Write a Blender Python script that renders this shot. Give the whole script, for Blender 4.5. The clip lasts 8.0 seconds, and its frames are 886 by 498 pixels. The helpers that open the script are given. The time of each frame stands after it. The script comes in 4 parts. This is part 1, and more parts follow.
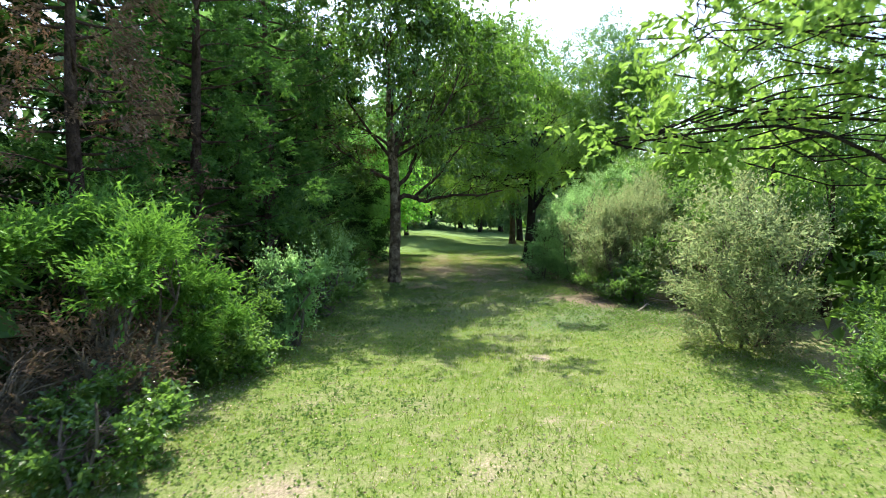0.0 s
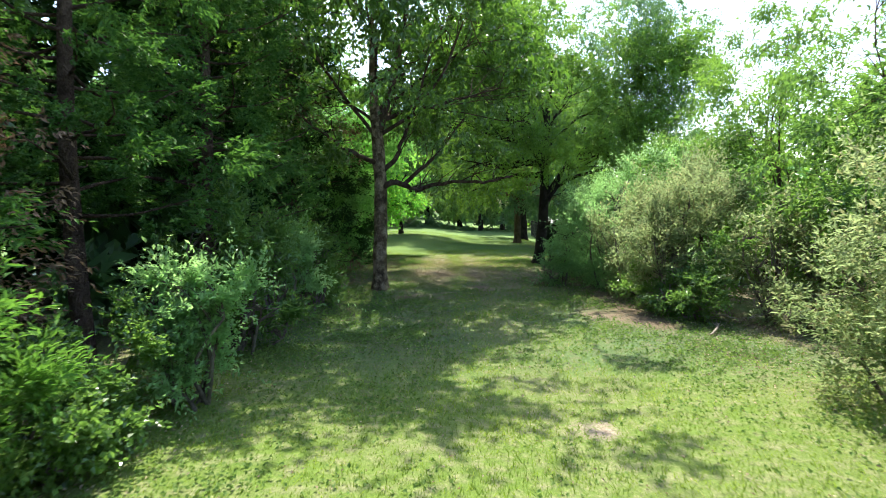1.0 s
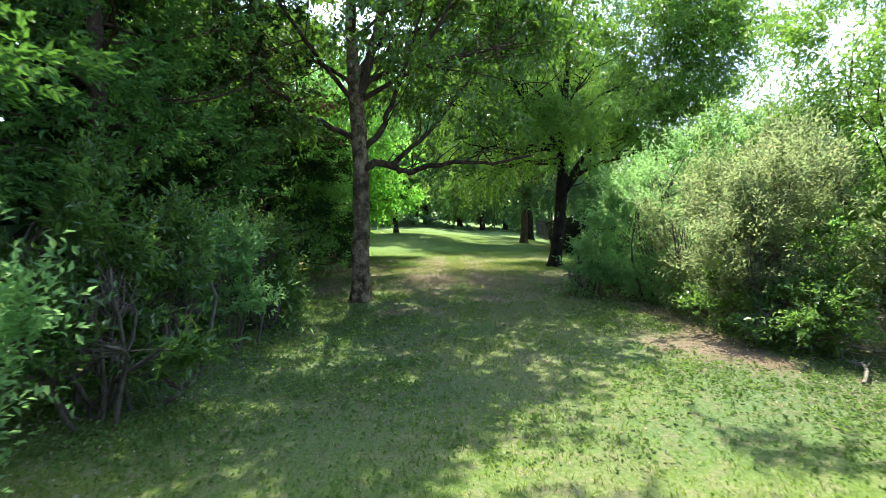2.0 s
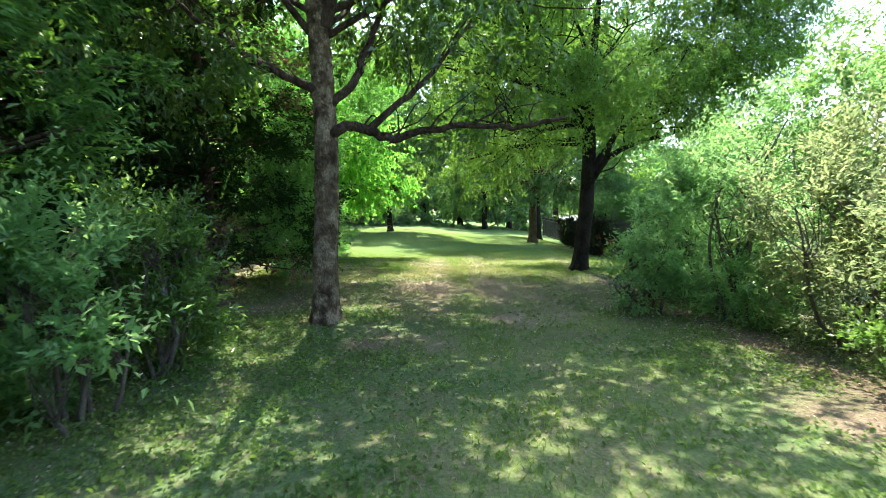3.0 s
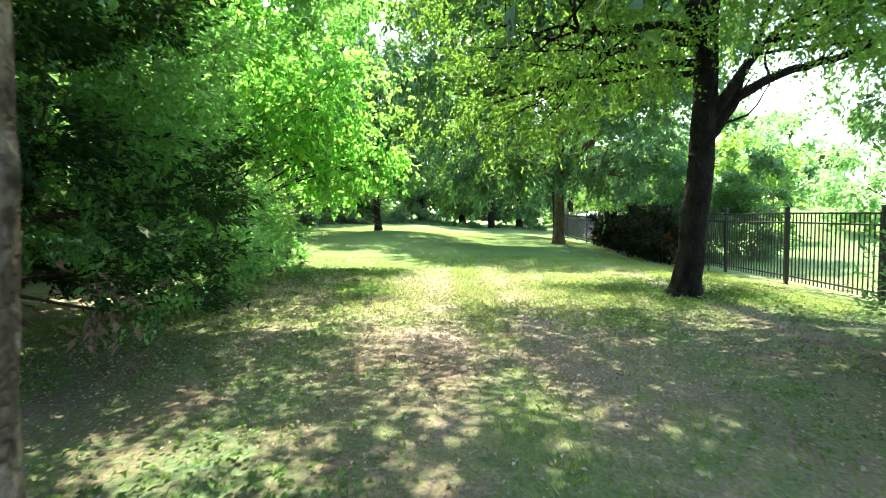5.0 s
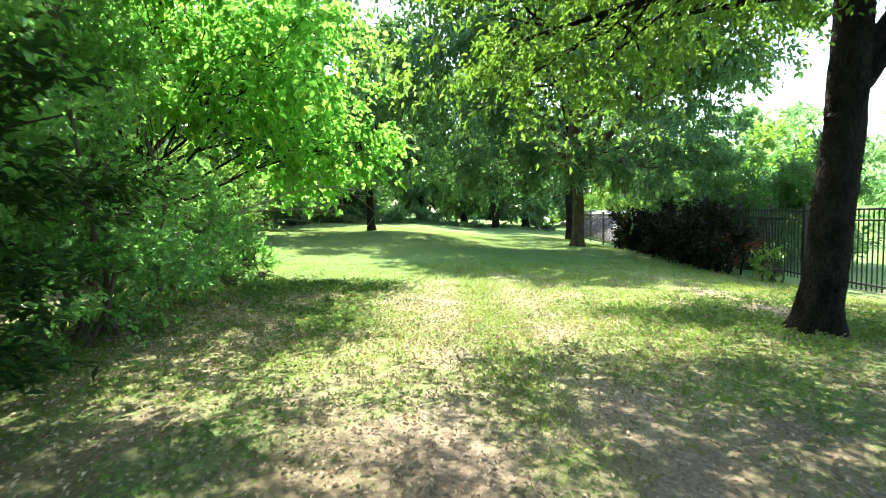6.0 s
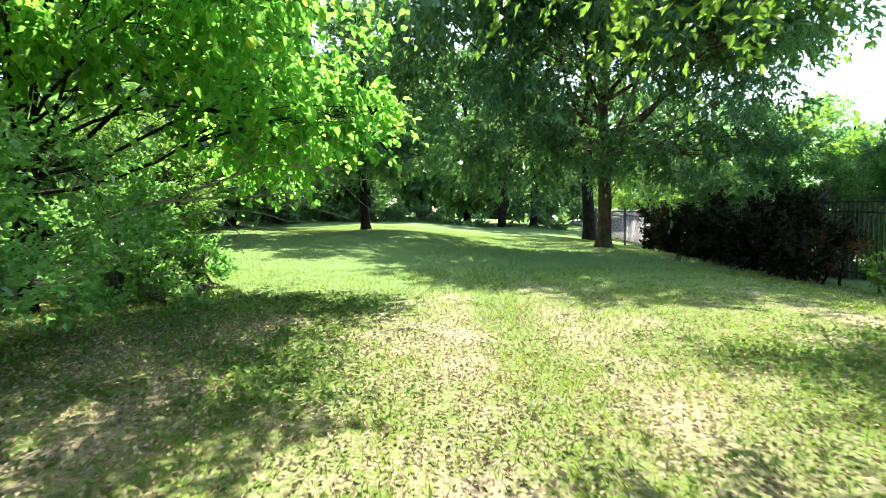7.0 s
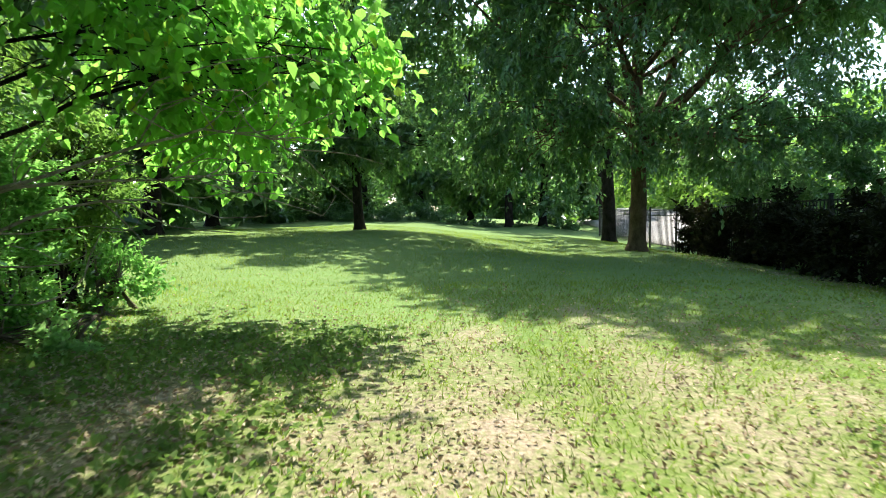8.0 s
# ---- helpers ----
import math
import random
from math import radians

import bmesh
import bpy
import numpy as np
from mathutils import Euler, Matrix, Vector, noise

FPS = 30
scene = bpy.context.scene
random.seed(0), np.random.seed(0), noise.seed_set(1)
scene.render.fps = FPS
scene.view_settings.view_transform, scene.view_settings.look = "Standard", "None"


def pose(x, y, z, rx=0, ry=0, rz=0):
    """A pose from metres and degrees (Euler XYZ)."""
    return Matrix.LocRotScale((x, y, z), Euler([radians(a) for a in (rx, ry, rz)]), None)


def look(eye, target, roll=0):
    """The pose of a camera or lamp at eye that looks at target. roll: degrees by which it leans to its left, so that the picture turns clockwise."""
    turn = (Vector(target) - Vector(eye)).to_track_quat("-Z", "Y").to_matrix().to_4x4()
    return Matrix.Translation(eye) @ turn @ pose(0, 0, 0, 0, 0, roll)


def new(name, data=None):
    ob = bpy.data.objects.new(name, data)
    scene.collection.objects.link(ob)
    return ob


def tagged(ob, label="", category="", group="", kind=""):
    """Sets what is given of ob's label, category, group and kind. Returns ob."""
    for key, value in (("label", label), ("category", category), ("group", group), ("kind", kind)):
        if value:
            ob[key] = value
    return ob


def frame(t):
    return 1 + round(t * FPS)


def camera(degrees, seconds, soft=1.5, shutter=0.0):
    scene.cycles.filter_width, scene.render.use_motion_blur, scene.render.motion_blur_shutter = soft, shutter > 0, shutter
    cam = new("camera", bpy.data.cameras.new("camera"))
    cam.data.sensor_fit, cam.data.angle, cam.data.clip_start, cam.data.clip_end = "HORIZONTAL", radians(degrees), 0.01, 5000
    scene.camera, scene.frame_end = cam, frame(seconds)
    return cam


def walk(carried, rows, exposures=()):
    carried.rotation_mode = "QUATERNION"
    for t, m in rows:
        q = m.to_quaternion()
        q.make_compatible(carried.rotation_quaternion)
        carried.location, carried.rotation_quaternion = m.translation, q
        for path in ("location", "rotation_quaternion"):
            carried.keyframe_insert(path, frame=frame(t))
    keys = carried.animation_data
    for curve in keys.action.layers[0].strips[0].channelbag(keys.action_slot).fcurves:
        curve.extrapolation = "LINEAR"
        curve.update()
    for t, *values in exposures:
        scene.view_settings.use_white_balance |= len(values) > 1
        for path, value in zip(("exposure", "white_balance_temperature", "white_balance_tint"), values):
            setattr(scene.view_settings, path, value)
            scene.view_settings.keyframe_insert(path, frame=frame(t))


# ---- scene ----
cam = camera(76.1, 8.0, soft=0.9, shutter=0.2)
METRES, EYE, TILT, LEAN, TURN = 25.0, 2.34, 0.0, 0.0, 0.0
ROWS = [
    (0.0, 0.0, 0.0, 0.0, -0.03, -3.89, 0.49),
    (0.5, 0.0017, 0.0696, -0.0044, -0.08, -3.91, 0.53),
    (1.0, 0.0018, 0.145, -0.0098, -0.17, -3.93, 0.53),
    (2.5, 0.0029, 0.346, -0.0249, -0.28, -3.77, 0.55),
    (3.0, 0.0031, 0.4158, -0.0296, -0.33, -3.77, 0.53),
    (3.5, 0.0046, 0.48, -0.0332, -0.36, -3.79, 0.58),
    (4.0, 0.0049, 0.5503, -0.0369, -0.39, -3.77, 0.68),
    (4.5, 0.0026, 0.6113, -0.0392, -0.43, -3.77, 0.69),
    (6.0, -0.0015, 0.7886, -0.0437, -0.52, -3.8, 0.7),
    (6.5, -0.0038, 0.8416, -0.0468, -0.55, -3.78, 0.69),
    (7.0, -0.0065, 0.8979, -0.0494, -0.55, -3.78, 0.66),
    (7.5, -0.0091, 0.947, -0.0508, -0.58, -3.78, 0.62),
    (8.0, -0.012, 0.998, -0.0522, -0.59, -3.75, 0.61),
]
walk(cam, [(t, pose(0, 0, EYE, TILT, LEAN, TURN) @ pose(METRES * x, METRES * y, METRES * z, 90 + pitch, roll, yaw)) for t, x, y, z, yaw, pitch, roll in ROWS],
     exposures=[(0.0, 1.64), (1.0, 1.78), (2.5, 2.14), (3.0, 2.36), (3.5, 2.66), (4.0, 2.86), (4.5, 2.88), (6.0, 2.54), (6.5, 2.44), (7.0, 2.28), (8.0, 1.84)])

# ---- light ----
SUN_EL, SUN_AZ = 58.0, -3.0  # degrees above the ground, and to the right of straight ahead
world = bpy.data.worlds.new("sky")
scene.world = world
world.use_nodes = True
wn = world.node_tree
sky = wn.nodes.new("ShaderNodeTexSky")
sky.sky_type, sky.sun_disc = "NISHITA", False
sky.sun_elevation, sky.sun_rotation = radians(SUN_EL), radians(SUN_AZ)
sky.air_density, sky.dust_density, sky.ozone_density = 1.0, 1.6, 1.2
wn.links.new(sky.outputs[0], wn.nodes["Background"].inputs[0])
wn.nodes["Background"].inputs[1].default_value = 0.15
sun_data = bpy.data.lights.new("sun", "SUN")
sun_data.energy, sun_data.angle, sun_data.color = 3.6, radians(0.55), (1.0, 0.94, 0.8)
sun = new("sun", sun_data)
_ce = math.cos(radians(SUN_EL))
SUN_TO = Vector((math.sin(radians(SUN_AZ)) * _ce, math.cos(radians(SUN_AZ)) * _ce, math.sin(radians(SUN_EL))))
sun.matrix_world = look(SUN_TO * 60, (0, 0, 0))


# ---- materials ----
def nodes_of(name):
    m = bpy.data.materials.new(name)
    m.use_nodes = True
    nt = m.node_tree
    nt.nodes.clear()
    return m, nt, nt.nodes.new("ShaderNodeOutputMaterial")


def add(nt, kind, **values):
    n = nt.nodes.new(kind)
    for k, v in values.items():
        n.inputs[k.replace("_", " ")].default_value = v
    return n


def ramp(nt, source, stops):
    n = nt.nodes.new("ShaderNodeValToRGB")
    el = n.color_ramp.elements
    while len(el) < len(stops):
        el.new(0.5)
    for e, (p, c) in zip(el, stops):
        e.position, e.color = p, (*c, 1)
    nt.links.new(source, n.inputs[0])
    return n.outputs[0]


def mix(nt, fac, a, b):
    n = nt.nodes.new("ShaderNodeMix")
    n.data_type = "RGBA"
    for sock, v in ((n.inputs[0], fac), (n.inputs[6], a), (n.inputs[7], b)):
        if isinstance(v, bpy.types.NodeSocket):
            nt.links.new(v, sock)
        else:
            sock.default_value = v if isinstance(v, (int, float)) else (*v, 1)
    return n.outputs[2]


def noise_tex(nt, scale, detail=4.0, rough=0.55, stretch=None):
    co = nt.nodes.new("ShaderNodeTexCoord").outputs["Object"]
    if stretch:
        mp = nt.nodes.new("ShaderNodeMapping")
        mp.inputs["Scale"].default_value = stretch
        nt.links.new(co, mp.inputs[0])
        co = mp.outputs[0]
    n = add(nt, "ShaderNodeTexNoise", Scale=scale, Detail=detail, Roughness=rough)
    nt.links.new(co, n.inputs["Vector"])
    return n.outputs["Fac"]


def leaf_material(name, low, high, through_colour, share=0.42, rough=0.45, spec=0.35, odd=None, odd_from=0.94):
    """Thin leaves: each leaf has its own tone between low and high, and lets light through."""
    m, nt, out = nodes_of(name)
    rnd = nt.nodes.new("ShaderNodeNewGeometry").outputs["Random Per Island"]
    stops = [(0.0, low), (0.75, high)] + ([(odd_from - 0.01, high), (odd_from + 0.01, odd)] if odd else [])
    col = ramp(nt, rnd, stops)
    big = noise_tex(nt, 1.3, 4.0)
    shade = ramp(nt, big, [(0.3, (0.66, 0.72, 0.7)), (0.7, (1.25, 1.18, 1.05))])
    mul = nt.nodes.new("ShaderNodeMix")
    mul.data_type, mul.blend_type = "RGBA", "MULTIPLY"
    mul.inputs[0].default_value = 1.0
    nt.links.new(col, mul.inputs[6])
    nt.links.new(shade, mul.inputs[7])
    p = add(nt, "ShaderNodeBsdfPrincipled", Roughness=rough)
    p.inputs["Specular IOR Level"].default_value = spec
    nt.links.new(mul.outputs[2], p.inputs["Base Color"])
    t = nt.nodes.new("ShaderNodeBsdfTranslucent")
    mul2 = nt.nodes.new("ShaderNodeMix")
    mul2.data_type, mul2.blend_type = "RGBA", "MULTIPLY"
    mul2.inputs[0].default_value = 1.0
    nt.links.new(mix(nt, 0.66, col, through_colour), mul2.inputs[6])
    nt.links.new(shade, mul2.inputs[7])
    nt.links.new(mul2.outputs[2], t.inputs["Color"])
    ms = nt.nodes.new("ShaderNodeMixShader")
    ms.inputs[0].default_value = share
    nt.links.new(p.outputs[0], ms.inputs[1])
    nt.links.new(t.outputs[0], ms.inputs[2])
    nt.links.new(ms.outputs[0], out.inputs[0])
    return m


def bark_material(name, dark, light, scale=9.0, depth=0.03, pale=None, tall=0.4):
    """Fissured bark: plates between dark cracks, blotched, with fine grain."""
    m, nt, out = nodes_of(name)
    grain = noise_tex(nt, scale * 5, 5.0, 0.65, (1, 1, tall))
    blotch = noise_tex(nt, scale * 0.55, 4.0, 0.6, (1, 1, 0.4 + 0.5 * tall))
    co = nt.nodes.new("ShaderNodeTexCoord")
    mp = nt.nodes.new("ShaderNodeMapping")
    mp.inputs["Scale"].default_value = (1, 1, tall)
    nt.links.new(co.outputs["Object"], mp.inputs[0])
    warp = add(nt, "ShaderNodeTexNoise", Scale=scale * 0.9, Detail=3.0)
    nt.links.new(mp.outputs[0], warp.inputs["Vector"])
    shift = nt.nodes.new("ShaderNodeMix")
    shift.data_type, shift.blend_type = "RGBA", "LINEAR_LIGHT"
    shift.inputs[0].default_value = 0.2
    nt.links.new(mp.outputs[0], shift.inputs[6])
    nt.links.new(warp.outputs["Color"], shift.inputs[7])
    cells = add(nt, "ShaderNodeTexVoronoi", Scale=scale * 1.5)
    cells.feature = "DISTANCE_TO_EDGE"
    nt.links.new(shift.outputs[2], cells.inputs["Vector"])
    plates = ramp(nt, cells.outputs["Distance"], [(0.0, (0, 0, 0)), (0.3, (1, 1, 1))])
    col = ramp(nt, blotch, [(0.34, dark), (0.52, tuple(0.55 * (a + b) for a, b in zip(dark, light))), (0.68, light)])
    if pale:
        col = mix(nt, ramp(nt, noise_tex(nt, scale * 0.75, 2.0), [(0.44, (0, 0, 0)), (0.62, (0.75, 0.75, 0.75))]), col, pale)
    col = mix(nt, ramp(nt, grain, [(0.4, (0.36, 0.36, 0.36)), (0.6, (0, 0, 0))]), col, dark)
    col = mix(nt, ramp(nt, plates, [(0.0, (0.36, 0.36, 0.36)), (0.5, (0, 0, 0))]), col, tuple(0.7 * c for c in dark))
    p = add(nt, "ShaderNodeBsdfPrincipled", Roughness=0.92)
    p.inputs["Specular IOR Level"].default_value = 0.1
    nt.links.new(col, p.inputs["Base Color"])
    b = add(nt, "ShaderNodeBump", Strength=1.0, Distance=depth)
    nt.links.new(plates, b.inputs["Height"])
    b2 = add(nt, "ShaderNodeBump", Strength=0.8, Distance=depth * 0.5)
    nt.links.new(grain, b2.inputs["Height"])
    nt.links.new(b.outputs[0], b2.inputs["Normal"])
    nt.links.new(b2.outputs[0], p.inputs["Normal"])
    nt.links.new(p.outputs[0], out.inputs[0])
    return m


def plain_material(name, a, b, scale, rough=0.6, metal=0.0, bump=0.004):
    m, nt, out = nodes_of(name)
    f = noise_tex(nt, scale, 6.0, 0.6)
    g = noise_tex(nt, scale * 0.12, 3.0)
    col = mix(nt, g, ramp(nt, f, [(0.3, a), (0.7, b)]), a)
    p = add(nt, "ShaderNodeBsdfPrincipled", Roughness=rough, Metallic=metal)
    nt.links.new(col, p.inputs["Base Color"])
    bp = add(nt, "ShaderNodeBump", Strength=0.5, Distance=bump)
    nt.links.new(f, bp.inputs["Height"])
    nt.links.new(bp.outputs[0], p.inputs["Normal"])
    nt.links.new(p.outputs[0], out.inputs[0])
    return m


def lawn_material():
    """Mown grass over pale sandy soil, worn thin in patches."""
    m, nt, out = nodes_of("lawn")
    fine = noise_tex(nt, 38.0, 5.0, 0.7)
    mid = noise_tex(nt, 5.5, 5.0, 0.6)
    big = noise_tex(nt, 0.55, 4.0, 0.55)
    ragged = noise_tex(nt, 21.0, 8.0, 0.8)
    wear_at = nt.nodes.new("ShaderNodeAttribute")
    wear_at.attribute_name = "wear"
    total = nt.nodes.new("ShaderNodeMath")
    total.operation = "ADD"
    nt.links.new(wear_at.outputs["Fac"], total.inputs[0])
    nt.links.new(ragged, total.inputs[1])
    turf = ramp(nt, fine, [(0.28, (0.066, 0.114, 0.017)), (0.5, (0.096, 0.152, 0.026)), (0.72, (0.145, 0.2, 0.045))])
    lush = ramp(nt, fine, [(0.28, (0.075, 0.138, 0.034)), (0.5, (0.115, 0.195, 0.056)), (0.72, (0.165, 0.25, 0.088))])
    lush_at = nt.nodes.new("ShaderNodeAttribute")
    lush_at.attribute_name = "lush"
    green = mix(nt, lush_at.outputs["Fac"], turf, lush)
    straw = ramp(nt, fine, [(0.3, (0.13, 0.12, 0.06)), (0.7, (0.33, 0.295, 0.2))])
    soil = ramp(nt, fine, [(0.3, (0.12, 0.09, 0.066)), (0.5, (0.255, 0.205, 0.155)), (0.7, (0.41, 0.34, 0.27))])
    # weeds under the oak: green, straw and soil darkened to deepen its shade
    weed_shade_at = nt.nodes.new("ShaderNodeAttribute")
    weed_shade_at.attribute_name = "weeds"
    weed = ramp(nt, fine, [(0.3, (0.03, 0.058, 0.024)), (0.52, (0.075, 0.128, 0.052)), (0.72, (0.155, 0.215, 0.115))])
    green = mix(nt, weed_shade_at.outputs["Fac"], green, weed)
    straw = mix(nt, weed_shade_at.outputs["Fac"], straw, ramp(nt, fine, [(0.3, (0.05, 0.045, 0.022)), (0.7, (0.19, 0.155, 0.085))]))
    soil = mix(nt, weed_shade_at.outputs["Fac"], soil, ramp(nt, fine, [(0.3, (0.05, 0.036, 0.022)), (0.5, (0.11, 0.08, 0.052)), (0.72, (0.26, 0.2, 0.14))]))
    thin = mix(nt, ramp(nt, mid, [(0.46, (0, 0, 0)), (0.68, (0.55, 0.55, 0.55))]), green, straw)
    col = mix(nt, ramp(nt, big, [(0.45, (0.0, 0.0, 0.0)), (0.72, (0.3, 0.3, 0.3))]), thin, straw)
    col = mix(nt, lush_at.outputs["Fac"], col, mix(nt, 0.25, green, thin))
    col = mix(nt, ramp(nt, total.outputs[0], [(0.56, (0, 0, 0)), (0.76, (0.6, 0.6, 0.6))]), col, straw)
    col = mix(nt, ramp(nt, total.outputs[0], [(0.66, (0, 0, 0)), (0.84, (0.95, 0.95, 0.95))]), col, soil)
    p = add(nt, "ShaderNodeBsdfPrincipled", Roughness=0.9)
    p.inputs["Specular IOR Level"].default_value = 0.12
    nt.links.new(col, p.inputs["Base Color"])
    b = add(nt, "ShaderNodeBump", Strength=0.4, Distance=0.02)
    nt.links.new(fine, b.inputs["Height"])
    b2 = add(nt, "ShaderNodeBump", Strength=0.6, Distance=0.07)
    nt.links.new(mid, b2.inputs["Height"])
    nt.links.new(b.outputs[0], b2.inputs["Normal"])
    nt.links.new(b2.outputs[0], p.inputs["Normal"])
    nt.links.new(p.outputs[0], out.inputs[0])
    return m


LAWN = lawn_material()
CLOVER = leaf_material("clover_leaf", (0.08, 0.145, 0.038), (0.165, 0.255, 0.08), (0.25, 0.42, 0.085), 0.38, 0.7, 0.15)
GRASS = leaf_material("grass_blade", (0.092, 0.158, 0.022), (0.16, 0.24, 0.038), (0.32, 0.47, 0.065), 0.54, 0.75, 0.08, (0.42, 0.37, 0.24), 0.9)
OAK = leaf_material("oak_leaf", (0.03, 0.064, 0.018), (0.09, 0.165, 0.042), (0.2, 0.44, 0.04), 0.36, 0.28, 0.6)
ELM = leaf_material("elm_leaf", (0.04, 0.1, 0.02), (0.13, 0.245, 0.045), (0.31, 0.58, 0.075), 0.47, 0.4, 0.5)
DARK = leaf_material("glossy_leaf", (0.0414, 0.1035, 0.0414), (0.1323, 0.253, 0.1092), (0.23, 0.483, 0.1035), 0.4, 0.3, 0.8)
LIME = leaf_material("lime_leaf", (0.045, 0.15, 0.028), (0.155, 0.36, 0.065), (0.36, 0.84, 0.14), 0.64, 0.5, 0.3, (0.5, 0.42, 0.05))
# two tones of one foliage: shaded cedars painted darker, sunlit ones lighter
SHADECEDAR = leaf_material("shade_cedar_spray", (0.0112, 0.0336, 0.0112), (0.04, 0.088, 0.024), (0.056, 0.144, 0.02), 0.2, 0.65, 0.12)
LITCEDAR = leaf_material("lit_cedar_spray", (0.0287, 0.0857, 0.0229), (0.0918, 0.195, 0.0517), (0.138, 0.345, 0.0459), 0.34, 0.6, 0.2)
FEATHER = leaf_material("feathery_spray", (0.055, 0.14, 0.03), (0.165, 0.33, 0.075), (0.24, 0.52, 0.06), 0.38, 0.6, 0.2)
BROWN = leaf_material("dead_spray", (0.12, 0.08, 0.055), (0.28, 0.19, 0.14), (0.28, 0.18, 0.12), 0.2, 0.8, 0.1)
SAGE = leaf_material("sage_leaf", (0.07, 0.115, 0.048), (0.215, 0.285, 0.14), (0.38, 0.5, 0.23), 0.6, 0.5, 0.3, (0.28, 0.21, 0.12), 0.84)
PRIVET = leaf_material("privet_leaf", (0.04, 0.1, 0.024), (0.13, 0.24, 0.075), (0.25, 0.47, 0.08), 0.48, 0.26, 0.8)
WILLOW = leaf_material("willow_leaf", (0.1, 0.22, 0.085), (0.24, 0.42, 0.19), (0.44, 0.76, 0.27), 0.62, 0.35, 0.55)
SPRING = leaf_material("pale_leaf", (0.065, 0.15, 0.028), (0.165, 0.29, 0.06), (0.34, 0.57, 0.1), 0.52, 0.5, 0.3)
REDLEAF = leaf_material("red_leaf", (0.13, 0.045, 0.03), (0.26, 0.085, 0.055), (0.4, 0.12, 0.05), 0.3, 0.5, 0.3)
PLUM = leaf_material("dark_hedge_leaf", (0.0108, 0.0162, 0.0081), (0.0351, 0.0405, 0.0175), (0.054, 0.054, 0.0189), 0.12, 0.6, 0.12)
GLOSS = leaf_material("holly_leaf", (0.0684, 0.177, 0.0614), (0.2419, 0.4602, 0.177), (0.3658, 0.8024, 0.1652), 0.48, 0.22, 1.0)
LITTER = leaf_material("fallen_leaf", (0.2, 0.15, 0.105), (0.52, 0.44, 0.34), (0.3, 0.2, 0.1), 0.15, 0.8, 0.1)
BARK = bark_material("grey_bark", (0.045, 0.03, 0.02), (0.22, 0.152, 0.094), 7.5, 0.016, (0.47, 0.36, 0.245), 0.7)
BARKDARK = bark_material("dark_bark", (0.016, 0.013, 0.011), (0.062, 0.05, 0.042), 9.0, 0.03)
BARKTAN = bark_material("tan_bark", (0.09, 0.06, 0.042), (0.26, 0.18, 0.125), 10.0, 0.012)
BARKRED = bark_material("brown_bark", (0.05, 0.032, 0.024), (0.16, 0.11, 0.085), 11.0, 0.02)
TWIG = bark_material("dry_twig", (0.08, 0.065, 0.05), (0.27, 0.23, 0.19), 20.0, 0.004)
DRYWOOD = bark_material("bare_grey_wood", (0.2, 0.17, 0.14), (0.52, 0.47, 0.4), 20.0, 0.004)
METAL = plain_material("black_metal", (0.012, 0.012, 0.013), (0.03, 0.03, 0.03), 60.0, 0.4, 0.0, 0.0005)
CONCRETE = plain_material("pale_concrete", (0.3, 0.29, 0.29), (0.44, 0.43, 0.43), 9.0, 0.85)


# ---- building helpers ----
def mesh_of(name, verts, faces, material, smooth=False):
    """A mesh from arrays: verts (n, 3), faces (m, 3) or (m, 4)."""
    verts, faces = np.asarray(verts, dtype=np.float32), np.asarray(faces, dtype=np.int32)
    me = bpy.data.meshes.new(name)
    k = faces.shape[1]
    me.vertices.add(len(verts))
    me.vertices.foreach_set("co", verts.ravel())
    me.loops.add(faces.size)
    me.loops.foreach_set("vertex_index", faces.ravel())
    me.polygons.add(len(faces))
    me.polygons.foreach_set("loop_start", np.arange(0, faces.size, k, dtype=np.int32))
    me.polygons.foreach_set("use_smooth", np.full(len(faces), smooth))
    me.update(calc_edges=True)
    me.materials.append(material)
    return me


def part(name, data, parent=None, label="", kind=""):
    ob = new(name, data)
    if parent is not None:
        ob.parent = parent
    return tagged(ob, label=label, kind=kind)


def thing(name, x, y, z, label, category, group="", kind="", turn=0.0):
    ob = new(name)
    ob.matrix_basis = pose(x, y, z, 0, 0, turn)
    ob.empty_display_size = 0.2
    return tagged(ob, label, category, group, kind)


def box_data(name, sx, sy, sz, material, bevel=0.0):
    bm = bmesh.new()
    bmesh.ops.create_cube(bm, size=1.0)
    bmesh.ops.scale(bm, vec=(sx, sy, sz), verts=bm.verts)
    bmesh.ops.translate(bm, vec=(0, 0, sz / 2), verts=bm.verts)
    if bevel:
        bmesh.ops.bevel(bm, geom=bm.edges[:], offset=bevel, segments=1, affect="EDGES")
    me = bpy.data.meshes.new(name)
    bm.to_mesh(me)
    bm.free()
    me.materials.append(material)
    return me


def unit(v):
    return v / np.maximum(np.linalg.norm(v, axis=-1, keepdims=True), 1e-9)


def wave(p, f, s):
    """A cheap smooth noise in -1..1, for the gaps between boughs."""
    a = np.sin(p[:, 0] * f + s) * np.cos(p[:, 1] * f * 1.13 - s * 2) + np.sin(p[:, 2] * f * 1.21 + s * 3 + p[:, 0] * f * 0.6)
    return a * 0.5


